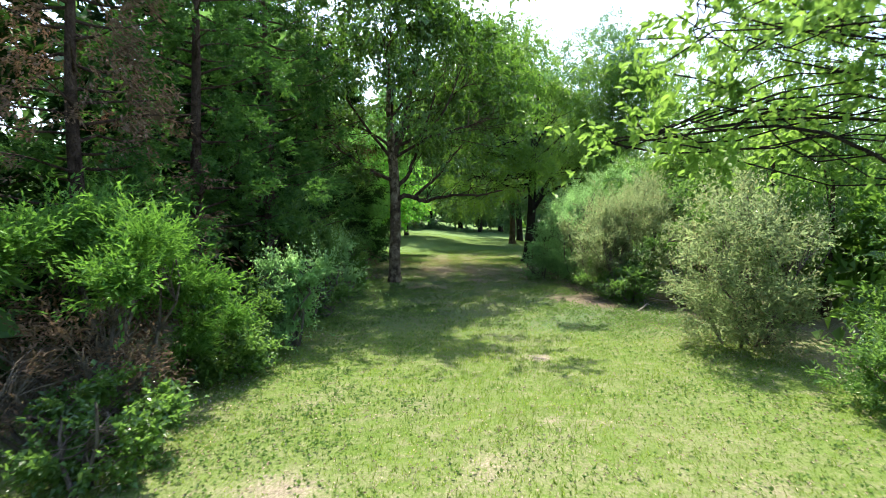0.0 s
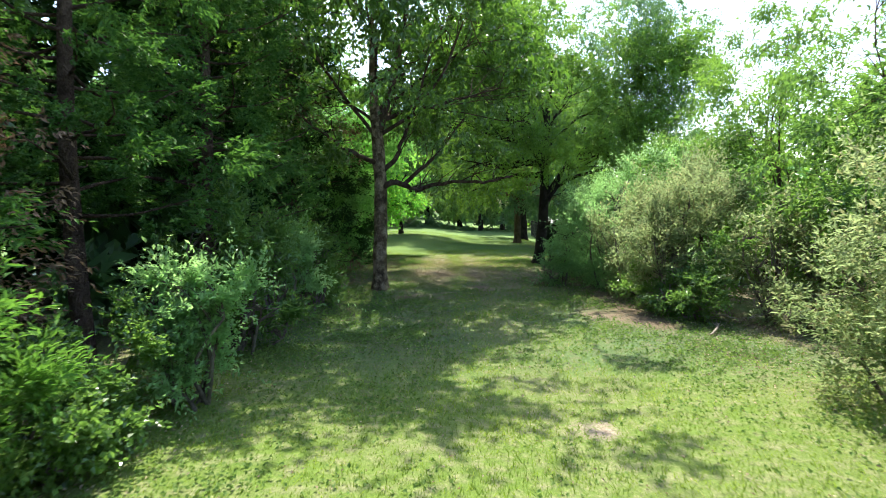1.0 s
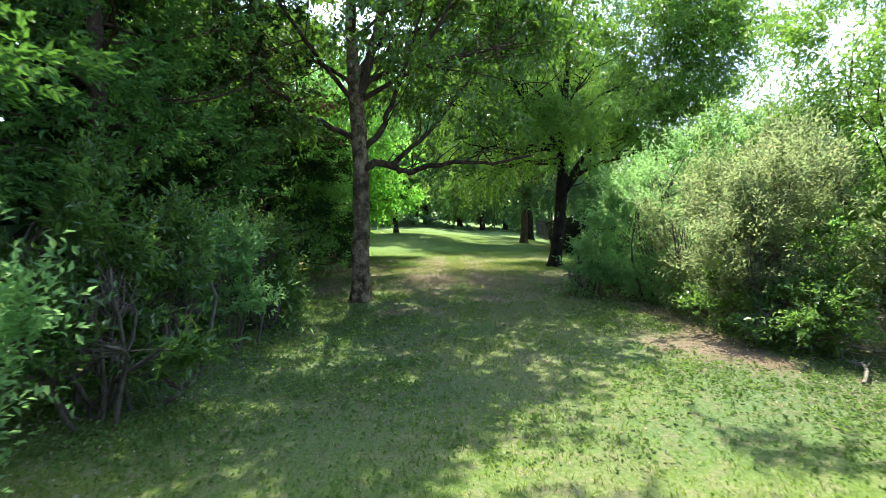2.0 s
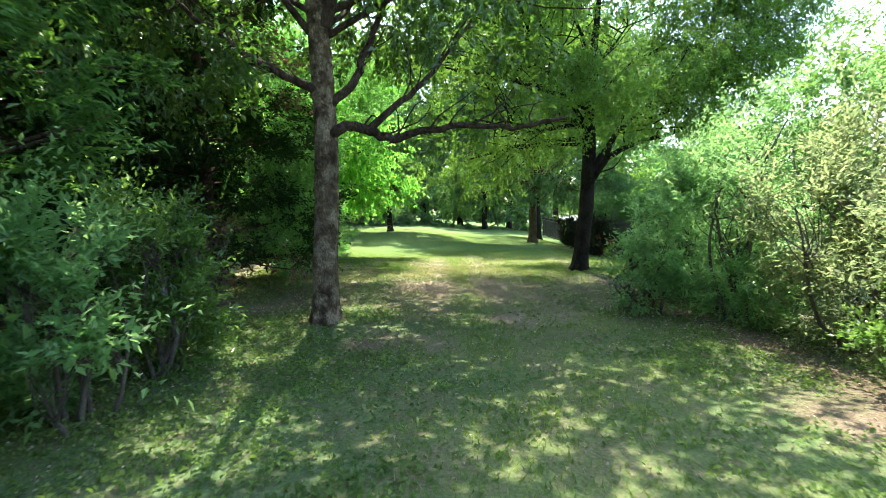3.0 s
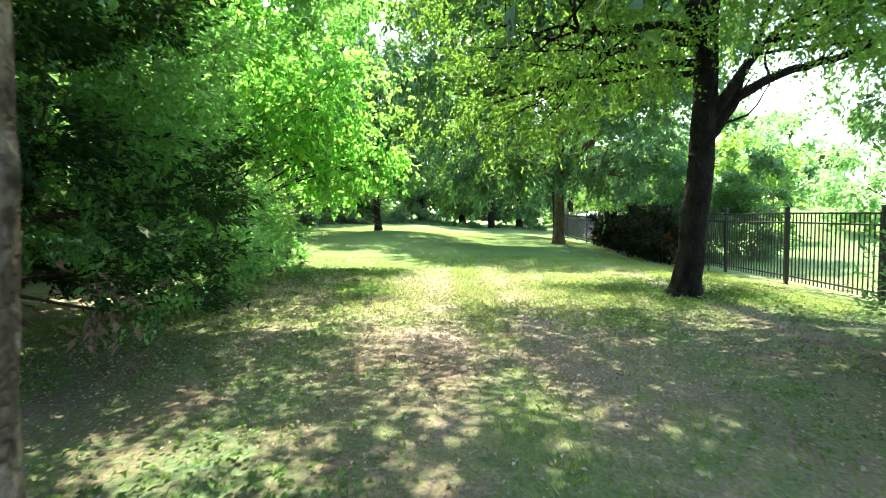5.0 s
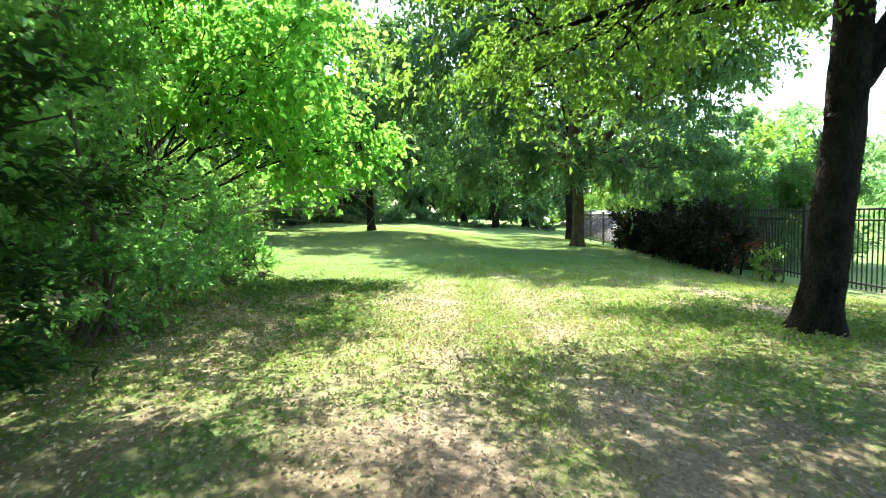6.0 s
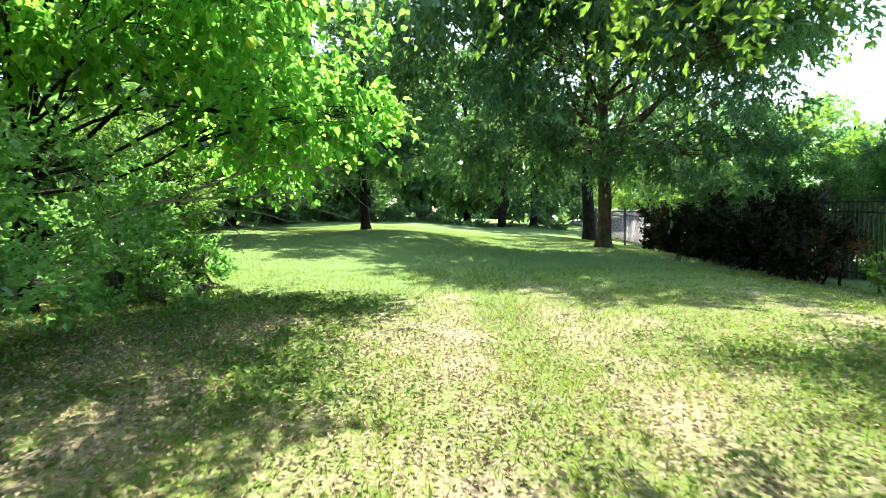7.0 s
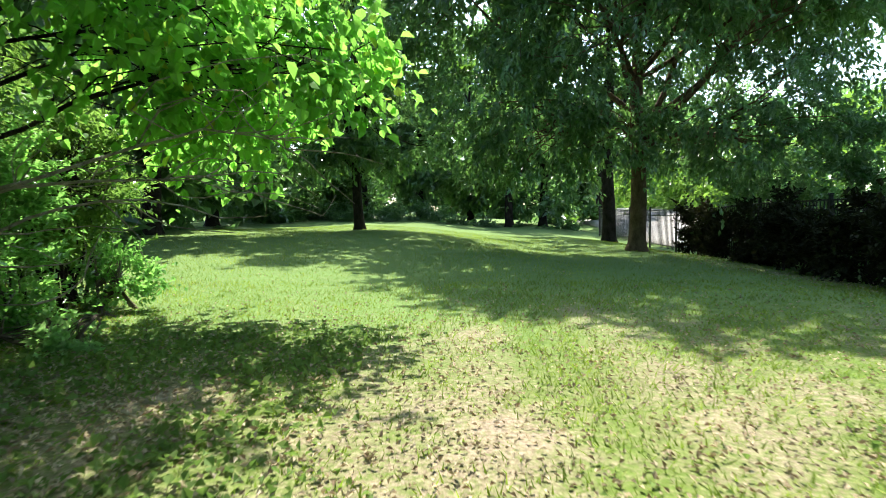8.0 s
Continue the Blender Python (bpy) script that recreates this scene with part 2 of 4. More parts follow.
def tube(points, radii, sides=8, lump=0.0, rng=None, cap=True):
    """A tapered round limb along points; lump makes it uneven."""
    pts, rad = np.asarray(points, float), np.asarray(radii, float)
    n = len(pts)
    tan = unit(np.gradient(pts, axis=0))
    ref = np.array([0.31, 0.87, 0.2])
    a = unit(np.cross(tan, ref))
    b = np.cross(tan, a)
    ang = np.linspace(0, 2 * np.pi, sides, endpoint=False)
    r = rad[:, None] * np.ones(sides)
    if lump and rng is not None:
        ph = rng.uniform(0, 6, 3)
        k = np.arange(n)[:, None]
        r = r * (1 + lump * (np.sin(ang * 3 + ph[0] + k * 0.23) + 0.7 * np.sin(ang * 5 + ph[1] - k * 0.4) + 0.8 * np.sin(k * 0.9 + ph[2] + ang)) / 2)
    v = pts[:, None, :] + r[:, :, None] * (np.cos(ang)[None, :, None] * a[:, None, :] + np.sin(ang)[None, :, None] * b[:, None, :])
    i = np.arange(n - 1)[:, None] * sides
    j = np.arange(sides)[None, :]
    j2 = (j + 1) % sides
    f = np.stack([i + j, i + j2, i + sides + j2, i + sides + j], axis=-1).reshape(-1, 4)
    return v.reshape(-1, 3), f


def join(pieces):
    vs, fs, n = [], [], 0
    for v, f in pieces:
        vs.append(v)
        fs.append(f + n)
        n += len(v)
    return np.concatenate(vs), np.concatenate(fs)


def bend(rng, a, b, n=7, sag=0.0, wild=0.08):
    """A crooked way from a to b."""
    a, b = np.asarray(a, float), np.asarray(b, float)
    t = np.linspace(0, 1, n)[:, None]
    w = np.sin(t * np.pi)
    size = np.linalg.norm(b - a)
    off = rng.normal(0, wild * size, (1, 3)) * w + rng.normal(0, wild * 0.4 * size, (1, 3)) * np.sin(t * 2 * np.pi)
    off = off + rng.normal(0, wild * 0.12 * size, (n, 3)) * w
    off[:, 2] += (sag * size * w)[:, 0]
    return a + (b - a) * t + off


def sprigs(rng, base, out, k, length, leaf, width, spread=0.8, droop=0.25, fold=0.12, rounded=False):
    """Leaves on short twigs: base (c, 3) and out (c, 3) give each twig's foot and way; k leaves a twig."""
    c = len(base)
    way = unit(out + rng.normal(0, 0.35, (c, 3)) - np.array([0, 0, droop * 0.6]))
    t = (np.arange(k)[None, :, None] + rng.uniform(0, 1, (c, k, 1))) / k
    ln = length * np.exp(rng.normal(-0.1, 0.38, (c, 1, 1)))
    p = base[:, None, :] + way[:, None, :] * t * ln + rng.normal(0, 0.06 * length, (c, k, 3))
    p[:, :, 2] -= (t[:, :, 0] ** 2) * ln[:, :, 0] * droop * 0.5
    d = unit(way[:, None, :] * (1.1 - spread * 0.6) + rng.normal(0, spread, (c, k, 3)) - np.array([0, 0, droop]))
    up = np.array([0, 0, 1.0]) + rng.normal(0, 0.55, (c, k, 3))
    nrm = unit(up - (up * d).sum(-1, keepdims=True) * d)
    side = np.cross(d, nrm)
    size = rng.uniform(0.65, 1.25, (c, k, 1))
    L, W = leaf * size, width * size
    if rounded:
        lift = nrm * W * fold * 2
        a, b, tip = p + d * L * 0.26, p + d * L * 0.62, p + d * L - nrm * L * 0.16
        v = np.stack([p, a + side * W * 0.46 + lift, b + side * W * 0.42 + lift * 0.8, tip, b - side * W * 0.42 + lift * 0.8, a - side * W * 0.46 + lift], axis=2).reshape(-1, 3)
        q = np.arange(c * k, dtype=np.int32)[:, None] * 6
        f = np.concatenate([q + np.array([t3]) for t3 in ((0, 1, 2), (0, 2, 3), (0, 3, 4), (0, 4, 5))], axis=1).reshape(-1, 3)
        return v, f
    mid = p + d * L * 0.45
    v = np.stack([p, mid + side * W * 0.5 + nrm * W * fold * 2, p + d * L - nrm * L * 0.12, mid - side * W * 0.5 + nrm * W * fold * 2], axis=2)
    v = v.reshape(-1, 3)
    q = np.arange(c * k, dtype=np.int32)[:, None] * 4
    f = np.concatenate([q + np.array([[0, 1, 2]]), q + np.array([[0, 2, 3]])], axis=1).reshape(-1, 3)
    return v, f


def blob_points(rng, blobs, n, shell=0.5, gaps=0.25, per=20, bough=0.36):
    """Twig feet in a crown made of round masses, gathered into boughs with gaps between, and the ways they point."""
    bl = np.asarray(blobs, float)
    wt = (bl[:, 3] * bl[:, 4] * bl[:, 5]) ** 0.67
    m = max(6, n // per)
    pick = rng.choice(len(bl), m, p=wt / wt.sum())
    d = unit(rng.normal(0, 1, (m, 3)))
    r = shell + (1 - shell) * rng.uniform(0, 1, (m, 1)) ** 0.6
    r *= 1 + 0.2 * wave(d * 3.1 + bl[pick][:, :3], 1.7, 1.3)[:, None]
    c = bl[pick][:, :3] + d * r * bl[pick][:, 3:6]
    ok = wave(c, 1.1, 0.7 + len(bl)) > -1.3 + gaps * 1.6
    c, d, pick = c[ok], d[ok], pick[ok]
    size = bough * np.minimum(bl[pick][:, 3], 2.4)[:, None] * rng.uniform(0.55, 1.25, (len(c), 1))
    reps = np.maximum(3, rng.poisson(n / len(c), len(c)))
    idx = np.repeat(np.arange(len(c)), reps)
    off = unit(rng.normal(0, 1, (len(idx), 3))) * rng.uniform(0.15, 1, (len(idx), 1)) ** 0.5
    p = c[idx] + off * size[idx] * np.array([1, 1, 0.55])
    return p, unit(d[idx] * 0.8 + off * np.array([1, 1, 0.7]))


def lumpy(rng, blobs, n=4):
    """Breaks round masses into uneven ones."""
    out = []
    for x, y, z, a, b, c in blobs:
        out.append((x, y, z, a * 0.8, b * 0.8, c * 0.8))
        for d in unit(rng.normal(0, 1, (n, 3))):
            q = rng.uniform(0.3, 0.6)
            out.append((x + d[0] * a * 0.75, y + d[1] * b * 0.75, max(z + d[2] * c * 0.75, c * 0.3), a * q, b * q, c * q))
    return out


def leafy_tree(name, x, y, z, trunk_r, height, blobs, leaf_mat, bark, label, seed, clusters=2200, k=14, leaf=0.1, width=0.055,
               lean=(0.0, 0.0), fork=3.0, forks=(), twig_len=0.45, droop=0.3, gaps=0.22, shell=0.5, flare=1.4, group="trees of the garden", top=None, fine=True, per=26, bough=0.36, rounded=False, limbs=99, boughs=(), high=None, limb_shade_bark=None, coarse=1.45):
    """Trunk, limbs that reach into the crown's masses, and leaves on twigs. boughs: limbs of a known course, as a thickness and points."""
    rng = np.random.default_rng(seed)
    ob = thing(name, x, y, z, label, "tree", group)
    top = top or height * 0.72
    zs = np.concatenate([[-0.15, 0.0, 0.06, 0.14, 0.25, 0.4], np.linspace(0.6, top, 26)])
    cx = lean[0] * (zs / top) + 0.05 * np.sin(zs * 1.1 + seed)
    cy = lean[1] * (zs / top) + 0.05 * np.cos(zs * 0.9 + seed)
    taper = np.where(zs < fork, 1 - 0.16 * zs / fork, 0.84 * np.clip(1 - (zs - fork) / (top - fork), 0.05, 1) ** 0.8)
    rad = trunk_r * taper * (1 + (flare - 1) * np.exp(-np.maximum(zs, 0) / 0.16))
    path = np.stack([cx, cy, zs], axis=1)
    if fine:
        zf = np.concatenate([[-0.15], np.arange(0.0, min(top, 5.0), 0.045), np.linspace(min(top, 5.0), top, 12)])
        path2 = np.stack([np.interp(zf, zs, path[:, i]) for i in range(3)], axis=1)
        v, f = tube(path2, np.interp(zf, zs, rad), 44, 0.035, rng)
        ax = np.repeat(path2, 44, axis=0)
        way = unit(v - ax)
        a = np.arctan2(way[:, 1], way[:, 0])
        h = v[:, 2]
        rough = np.abs(np.sin(a * 9 + 1.3 * np.sin(h * 2.3 + a * 2) + 0.7 * np.sin(h * 7.1))) * (0.6 + 0.4 * np.sin(h * 5.3 + a * 3)) + 0.35 * np.abs(np.sin(h * 19 + 2 * np.sin(a * 5)))
        roots = np.exp(-np.maximum(h, 0) / 0.13) * 0.2 * np.cos(a * 5 + seed)
        knots = sum(0.09 * np.exp(-((h - hk) / 0.06) ** 2) * (0.6 + 0.5 * np.cos(a - ak)) for hk, ak in (() if bark != BARK else ((0.95, 4.0), (1.42, 5.2), (1.95, 4.4), (2.3, 2.0), (2.75, 0.3), (3.3, 3.0))))
        v = v + way * ((0.04 * (rough - 0.6) + roots + knots) * trunk_r + rng.normal(0, 0.006 * trunk_r, len(v)))[:, None]
    else:
        v, f = tube(path, rad, 14, 0.05, rng)
    part("trunk", mesh_of("trunk", v, f, bark, True), ob)
    pts, out = blob_points(rng, blobs, clusters, shell, gaps, per, bough)
    bl = np.asarray(blobs, float)
    made = []
    for i, b in enumerate(bl[:limbs]):
        aim = b[:3] + rng.normal(0, 0.15, 3) * b[3:6]
        h = forks[i] if i < len(forks) else min(max(fork + rng.uniform(0.0, 0.7) * max(aim[2] - fork, 0.4) * 0.6, fork * 1.02), top * 0.92)
        foot = np.array([np.interp(h, zs, cx), np.interp(h, zs, cy), h])
        r0 = trunk_r * (0.5 if i < len(forks) else 0.4) * float(np.clip(1.15 - h / (top * 1.3), 0.35, 1))
        way = bend(rng, foot, aim, 9, 0.07, 0.06)
        pieces = [tube(way, np.linspace(r0, r0 * 0.28, 9), 8, 0.05, rng)]
        mine = pts[np.linalg.norm((pts - b[:3]) / b[3:6], axis=1) < 1.15]
        for q in mine[:: max(1, len(mine) // (14 if fine else 9))]:
            j = rng.integers(3, 9)
            pieces.append(tube(bend(rng, way[j], q, 6, 0.03, 0.12), np.linspace(r0 * 0.26, 0.006, 6), 4))
        v, f = join(pieces)
        part("limb", mesh_of("limb", v, f, limb_shade_bark or bark, True), ob)
    for r0, *way in boughs:
        t = np.linspace(0, len(way) - 1, len(way) * 4)
        w = np.stack([np.interp(t, np.arange(len(way)), np.asarray(way, float)[:, i]) for i in range(3)], axis=1)
        w[1:-1] = (w[:-2] + w[1:-1] * 2 + w[2:]) / 4
        w[2:] += rng.normal(0, 0.014, (len(w) - 2, 3))
        pieces = [tube(w, r0 * np.linspace(1, 0.3, len(w)), 10, 0.06, rng)]
        main = unit(w[-1] - w[0])
        for j in range(6, len(w), 2):
            tip = w[j] + main * rng.uniform(0.3, 0.7) + rng.normal(0, 0.3, 3) + np.array([0, 0, 0.25])
            pieces.append(tube(bend(rng, w[j], tip, 7, 0.0, 0.1), np.linspace(r0 * 0.22, 0.005, 7), 5))
        v, f = join(pieces)
        part("limb", mesh_of("limb", v, f, limb_shade_bark or bark, True), ob)
    if high:
        up = pts[:, 2] > high
        v, f = sprigs(rng, pts[up], out[up], max(9, int(k * 0.6)), twig_len * 1.2, leaf * coarse, width * coarse, 0.75, droop, rounded=rounded)
        part("upper_crown", mesh_of("upper_crown", v, f, leaf_mat), ob)
        pts, out = pts[~up], out[~up]
    v, f = sprigs(rng, pts, out, k, twig_len, leaf, width, 0.75, droop, rounded=rounded)
    part("crown", mesh_of("crown", v, f, leaf_mat), ob)
    return ob


def conifer(name, x, y, z, height, radius, mat, label, seed, tufts=3000, k=12, leaf=0.1, width=0.022, skirt=0.15, trunk_r=0.13, length=0.4, group="evergreens along the lawn", dead=0.0):
    """A cedar: a straight stem, whorls of boughs, feathery sprays to near the ground."""
    rng = np.random.default_rng(seed)
    ob = thing(name, x, y, z, label, "conifer", group)
    zs = np.linspace(-0.15, height * 0.95, 20)
    path = np.stack([0.06 * np.sin(zs * 0.8 + seed), 0.06 * np.cos(zs * 0.7), zs], axis=1)
    v, f = tube(path, trunk_r * np.clip(1.1 - zs / height, 0.08, 1.1), 10, 0.05, rng)
    part("trunk", mesh_of("trunk", v, f, BARKRED, True), ob)
    boughs = int(26 + height * 5)
    bz = skirt + (height * 0.94 - skirt) * (np.arange(boughs) + rng.uniform(0, 1, boughs)) / boughs
    ba = np.arange(boughs) * 2.4 + rng.normal(0, 0.3, boughs)
    br = radius * np.clip(1 - bz / height, 0.02, 1) ** 0.62 * rng.uniform(0.65, 1.12, boughs) * np.clip(0.72 + bz / 2.5, 0, 1)
    feet, ways = [], []
    per = np.maximum(2, (tufts * br / br.sum()).astype(int))
    for a, r, h, n in zip(ba, br, bz, per):
        c, s = math.cos(a), math.sin(a)
        way = bend(rng, (0, 0, h), (c * r, s * r, h + r * 0.22 - 0.1), 6, -0.04, 0.05)
        v, f = tube(way, np.linspace(trunk_r * 0.22, 0.006, 6), 5)
        part("bough", mesh_of("bough", v, f, BARKRED, True), ob)
        m = 5
        ct = np.sort(rng.uniform(0.35, 1.0, m))
        ca = rng.normal(0, 0.3, m) * r * (1.25 - ct * 0.6)
        pick = rng.integers(0, m, n)
        t = np.clip(ct[pick] + rng.normal(0, 0.05, n), 0.15, 1.08)
        p = np.stack([np.interp(t, np.linspace(0, 1, 6), way[:, i]) for i in range(3)], axis=1)
        across = ca[pick] + rng.normal(0, 0.06, n) * r
        p += np.stack([-s * across, c * across, rng.normal(0, 0.09, n) - np.abs(across) * 0.15 + rng.normal(0, 0.12, m)[pick]], axis=1)
        feet.append(p)
        ways.append(unit(np.stack([c - s * np.sign(across) * 0.7, s + c * np.sign(across) * 0.7, np.full(n, 0.15)], axis=1)))
    feet, ways = np.concatenate(feet), np.concatenate(ways)
    if dead:
        gone = wave(feet, 1.3, seed) > 1 - 2 * dead
        v, f = sprigs(rng, feet[gone], ways[gone], k // 2, length, leaf, width, 0.45, 0.3)
        part("dead_foliage", mesh_of("dead_foliage", v, f, BROWN), ob, "brown dead sprays and bare twigs")
        feet, ways = feet[~gone], ways[~gone]
    v, f = sprigs(rng, feet, ways, k, length, leaf, width, 0.42, 0.12)
    part("foliage", mesh_of("foliage", v, f, mat), ob)
    return ob


def shrub(name, x, y, z, blobs, mat, label, seed, clusters=900, k=14, leaf=0.06, width=0.024, length=0.3, category="shrub", group="shrubs along the lawn",
          upright=0.5, stems=9, gaps=0.15, shell=0.35, bark=None, spread=0.6, droop=0.05, low=0.05, per=14, shoots=0):
    """Several stems from the ground and leafy shoots over round masses."""
    rng = np.random.default_rng(seed)
    ob = thing(name, x, y, z, label, category, group)
    x0, y0, z0, a0, b0, c0 = blobs[0]
    blobs = lumpy(rng, blobs) + [(x0, y0, min(0.5, z0), a0 * 0.9, b0 * 0.9, min(0.5, c0))] * 2
    bl = np.asarray(blobs, float)
    pts, out = blob_points(rng, blobs, clusters, shell, gaps, per, 0.34)
    ok = pts[:, 2] > low
    pts, out = pts[ok], out[ok]
    twigs = []
    for i in range(stems):
        b = bl[i % len(bl)]
        foot = np.array([*(b[:2] * 0.35 + rng.normal(0, 0.12, 2)), -0.08])
        tip = b[:3] + rng.normal(0, 0.45, 3) * b[3:6]
        tip[2] = max(tip[2], 0.2)
        way = bend(rng, foot, tip, 7, 0.05, 0.09)
        v, f = tube(way, np.linspace(0.026, 0.01, 7), 6)
        part("stem", mesh_of("stem", v, f, bark or TWIG, True), ob)
        for q in pts[np.argsort(np.linalg.norm(pts - tip, axis=1))[:60:6]]:
            twigs.append(tube(bend(rng, way[4], q, 5, 0.03, 0.1), np.linspace(0.009, 0.003, 5), 4))
    v, f = join(twigs)
    part("twig_work", mesh_of("twig_work", v, f, bark or TWIG, True), ob, kind="stuff")
    v, f = sprigs(rng, pts, unit(out + np.array([0, 0, upright])), k, length, leaf, width, spread, droop)
    if shoots:
        top = pts[(out[:, 2] > 0.1) & (pts[:, 2] > 0.5)]
        top = top[rng.integers(0, len(top), shoots)]
        up = np.tile(np.array([0.0, 0.0, 1.6]), (shoots, 1)) + rng.normal(0, 0.3, (shoots, 3))
        v, f = join([(v, f), sprigs(rng, top, up, 22, length * 1.5, leaf * 0.9, width * 0.85, 0.5, 0.0)])
    part("foliage", mesh_of("foliage", v, f, mat), ob)
    return ob


# ---- the ground ----
def smooth(t):
    t = np.clip(t, 0, 1)
    return t * t * (3 - 2 * t)


def ground_z(x, y):
    """The lawn: level where the walk goes, falling a little to the fence, rising to the far left and outside the fence."""
    x, y = np.asarray(x, float), np.asarray(y, float)
    z = 0.5 * smooth((y - 30) / 13) * smooth((3.5 - x) / 6) + 0.3 * smooth((y - 45) / 25) * smooth((9 - x) / 4)
    z = z - 0.085 * np.clip(x - 4.6, 0, 3) * smooth((y - 16) / 10) * smooth((62 - y) / 12)
    z = z - 0.06 * np.clip(x - 5.5, 0, 2.5) * smooth((y - 35) / 7) * smooth((62 - y) / 10)
    z = z + 0.17 * np.clip(x - 8.8, 0, 10) * smooth((y - 42) / 8)
    z = z + 0.02 * np.sin(x * 0.9 + y * 0.37) + 0.015 * np.sin(y * 1.1 - x * 0.5)
    return z


def gz(x, y):
    return float(ground_z(x, y))


# the patch at (0.5, 21.0) bares the soil darkened for the oak's shade
WORN = [(-0.1, 27.5, 0.9, 0.6, 0.1), (0.9, 24.6, 0.8, 1.0, 0.07), (0.4, 4.5, 3.2, 1.3, 0.05), (3.3, 5.4, 1.1, 1.3, 0.08), (2.4, 8.6, 1.0, 1.0, 0.05), (0.5, 21.0, 3.2, 2.6, 0.14), (-0.24, 6.5, 0.16, 0.16, 0.2), (1.76, 6.1, 0.2, 0.16, 0.18), (-0.9, 6.1, 0.14, 0.2, 0.16), (-1.6, 6.7, 0.2, 0.16, 0.2), (-0.62, 4.9, 0.22, 0.2, 0.16), (2.2, 7.4, 0.2, 0.2, 0.16), (0.4, 5.0, 0.25, 0.5, 0.16), (-1.3, 4.6, 0.45, 0.35, 0.32), (1.2, 6.2, 0.2, 0.16, 0.2), (2.8, 4.6, 0.5, 0.4, 0.16), (1.55, 8.9, 0.16, 0.2, 0.4), (3.6, 14.2, 0.9, 1.2, 0.34), (4.3, 11.6, 0.6, 1.2, 0.12),
        (4.2, 17.2, 0.8, 1.2, 0.22), (1.0, 18.6, 0.25, 0.3, 0.3), (2.8, 19.0, 1.2, 1.8, 0.12), (-0.9, 17.2, 0.5, 0.5, 0.25), (-3.3, 20.5, 0.9, 1.4, 0.26), (0.0, 22.6, 1.8, 1.2, 0.12),
        (-2.6, 25.6, 1.3, 1.3, 0.16), (-0.4, 26.2, 1.7, 1.2, 0.05), (1.6, 28.0, 1.6, 1.2, 0.06), (-2.8, 27.6, 1.4, 0.9, 0.1), (3.8, 26.5, 1.2, 1.0, 0.16), (5.9, 34.5, 0.5, 4.5, 0.28), (3.4, 22.5, 1.6, 1.6, 0.13), (0.6, 29.0, 3.0, 1.6, 0.045)]


def wear(x, y):
    """How worn the grass is: about 0 where lush, 0.3 where bare."""
    p = np.stack([x, y, x * 0], axis=1)
    w = 0.05 * wave(p, 1.3, 0.4) + 0.06 * wave(p, 3.1, 1.9) + 0.05 * wave(p, 7.3, 0.8)
    trod = smooth((y - 11.5) / 3) * smooth((32.5 - y) / 3) * smooth((x + 5) / 2)
    w = w + trod * (0.05 + 0.06 * wave(p, 2.3, 5.1) + 0.09 * wave(p, 5.3, 0.9) + 0.1 * wave(p, 11.0, 2.4)) - 0.09 * smooth((y - 31) / 3)
    for a, b, sa, sb, k in WORN:
        w = w + k * np.exp(-((x - a) / sa) ** 2 - ((y - b) / sb) ** 2)
    edge = np.where(y < 21, -3.3, -4.4)
    w = w + 0.2 * smooth((edge - x) / 0.8) * smooth((31 - y) / 2) * smooth((x + 11) / 2) + 0.22 * smooth((x - 4.9) / 0.8) * smooth((21 - y) / 3) * smooth((13 - x) / 2)
    return np.clip(w, -0.15, 0.4)


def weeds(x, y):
    """Where broad-leaved weeds replace turf and shade is painted into the ground: about 1 under the oak."""
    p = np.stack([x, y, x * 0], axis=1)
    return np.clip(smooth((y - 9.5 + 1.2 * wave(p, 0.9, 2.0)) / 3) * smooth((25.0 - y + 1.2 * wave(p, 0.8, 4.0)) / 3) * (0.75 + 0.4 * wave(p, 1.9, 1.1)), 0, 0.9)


def ground():
    def steps(near_a, near_b, fine, far_a, far_b):
        mid = np.arange(near_a, near_b + 0.001, fine)
        lo = near_a - np.cumsum(np.geomspace(fine, max(4.0, (near_a - far_a) / 7), 22))
        hi = near_b + np.cumsum(np.geomspace(fine, max(4.0, (far_b - near_b) / 7), 22))
        return np.concatenate([lo[::-1], mid, hi])

    xs, ys = steps(-6, 8, 0.2, -400, 400), steps(0, 40, 0.22, -300, 600)
    gx, gy = np.meshgrid(xs, ys, indexing="xy")
    rng = np.random.default_rng(3)
    near = (np.abs(gx) < 12) & (gy > -4) & (gy < 50)
    h = ground_z(np.clip(gx, -60, 60), np.clip(gy, -60, 120)) + np.where(near, rng.normal(0, 0.006, gx.shape), 0)
    v = np.stack([gx, gy, h], axis=-1).reshape(-1, 3)
    nx, ny = len(xs), len(ys)
    i = (np.arange(ny - 1)[:, None] * nx + np.arange(nx - 1)[None, :]).reshape(-1, 1)
    f = np.concatenate([i, i + 1, i + nx + 1, i + nx], axis=1)
    me = mesh_of("ground", v, f, LAWN, True)
    at = me.attributes.new("wear", "FLOAT", "POINT")
    at.data.foreach_set("value", wear(v[:, 0], v[:, 1]).astype(np.float32))
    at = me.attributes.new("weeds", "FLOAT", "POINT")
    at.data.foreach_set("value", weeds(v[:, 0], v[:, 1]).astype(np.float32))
    at = me.attributes.new("lush", "FLOAT", "POINT")
    at.data.foreach_set("value", smooth((v[:, 1] - 27.5 + 0.8 * wave(v * np.array([1, 1, 0]), 0.9, 3.0)) / 4).astype(np.float32))
    ob = new("ground", me)
    return tagged(ob, "mown lawn with thin grass and bare sandy patches", "ground", kind="structure")


ground()


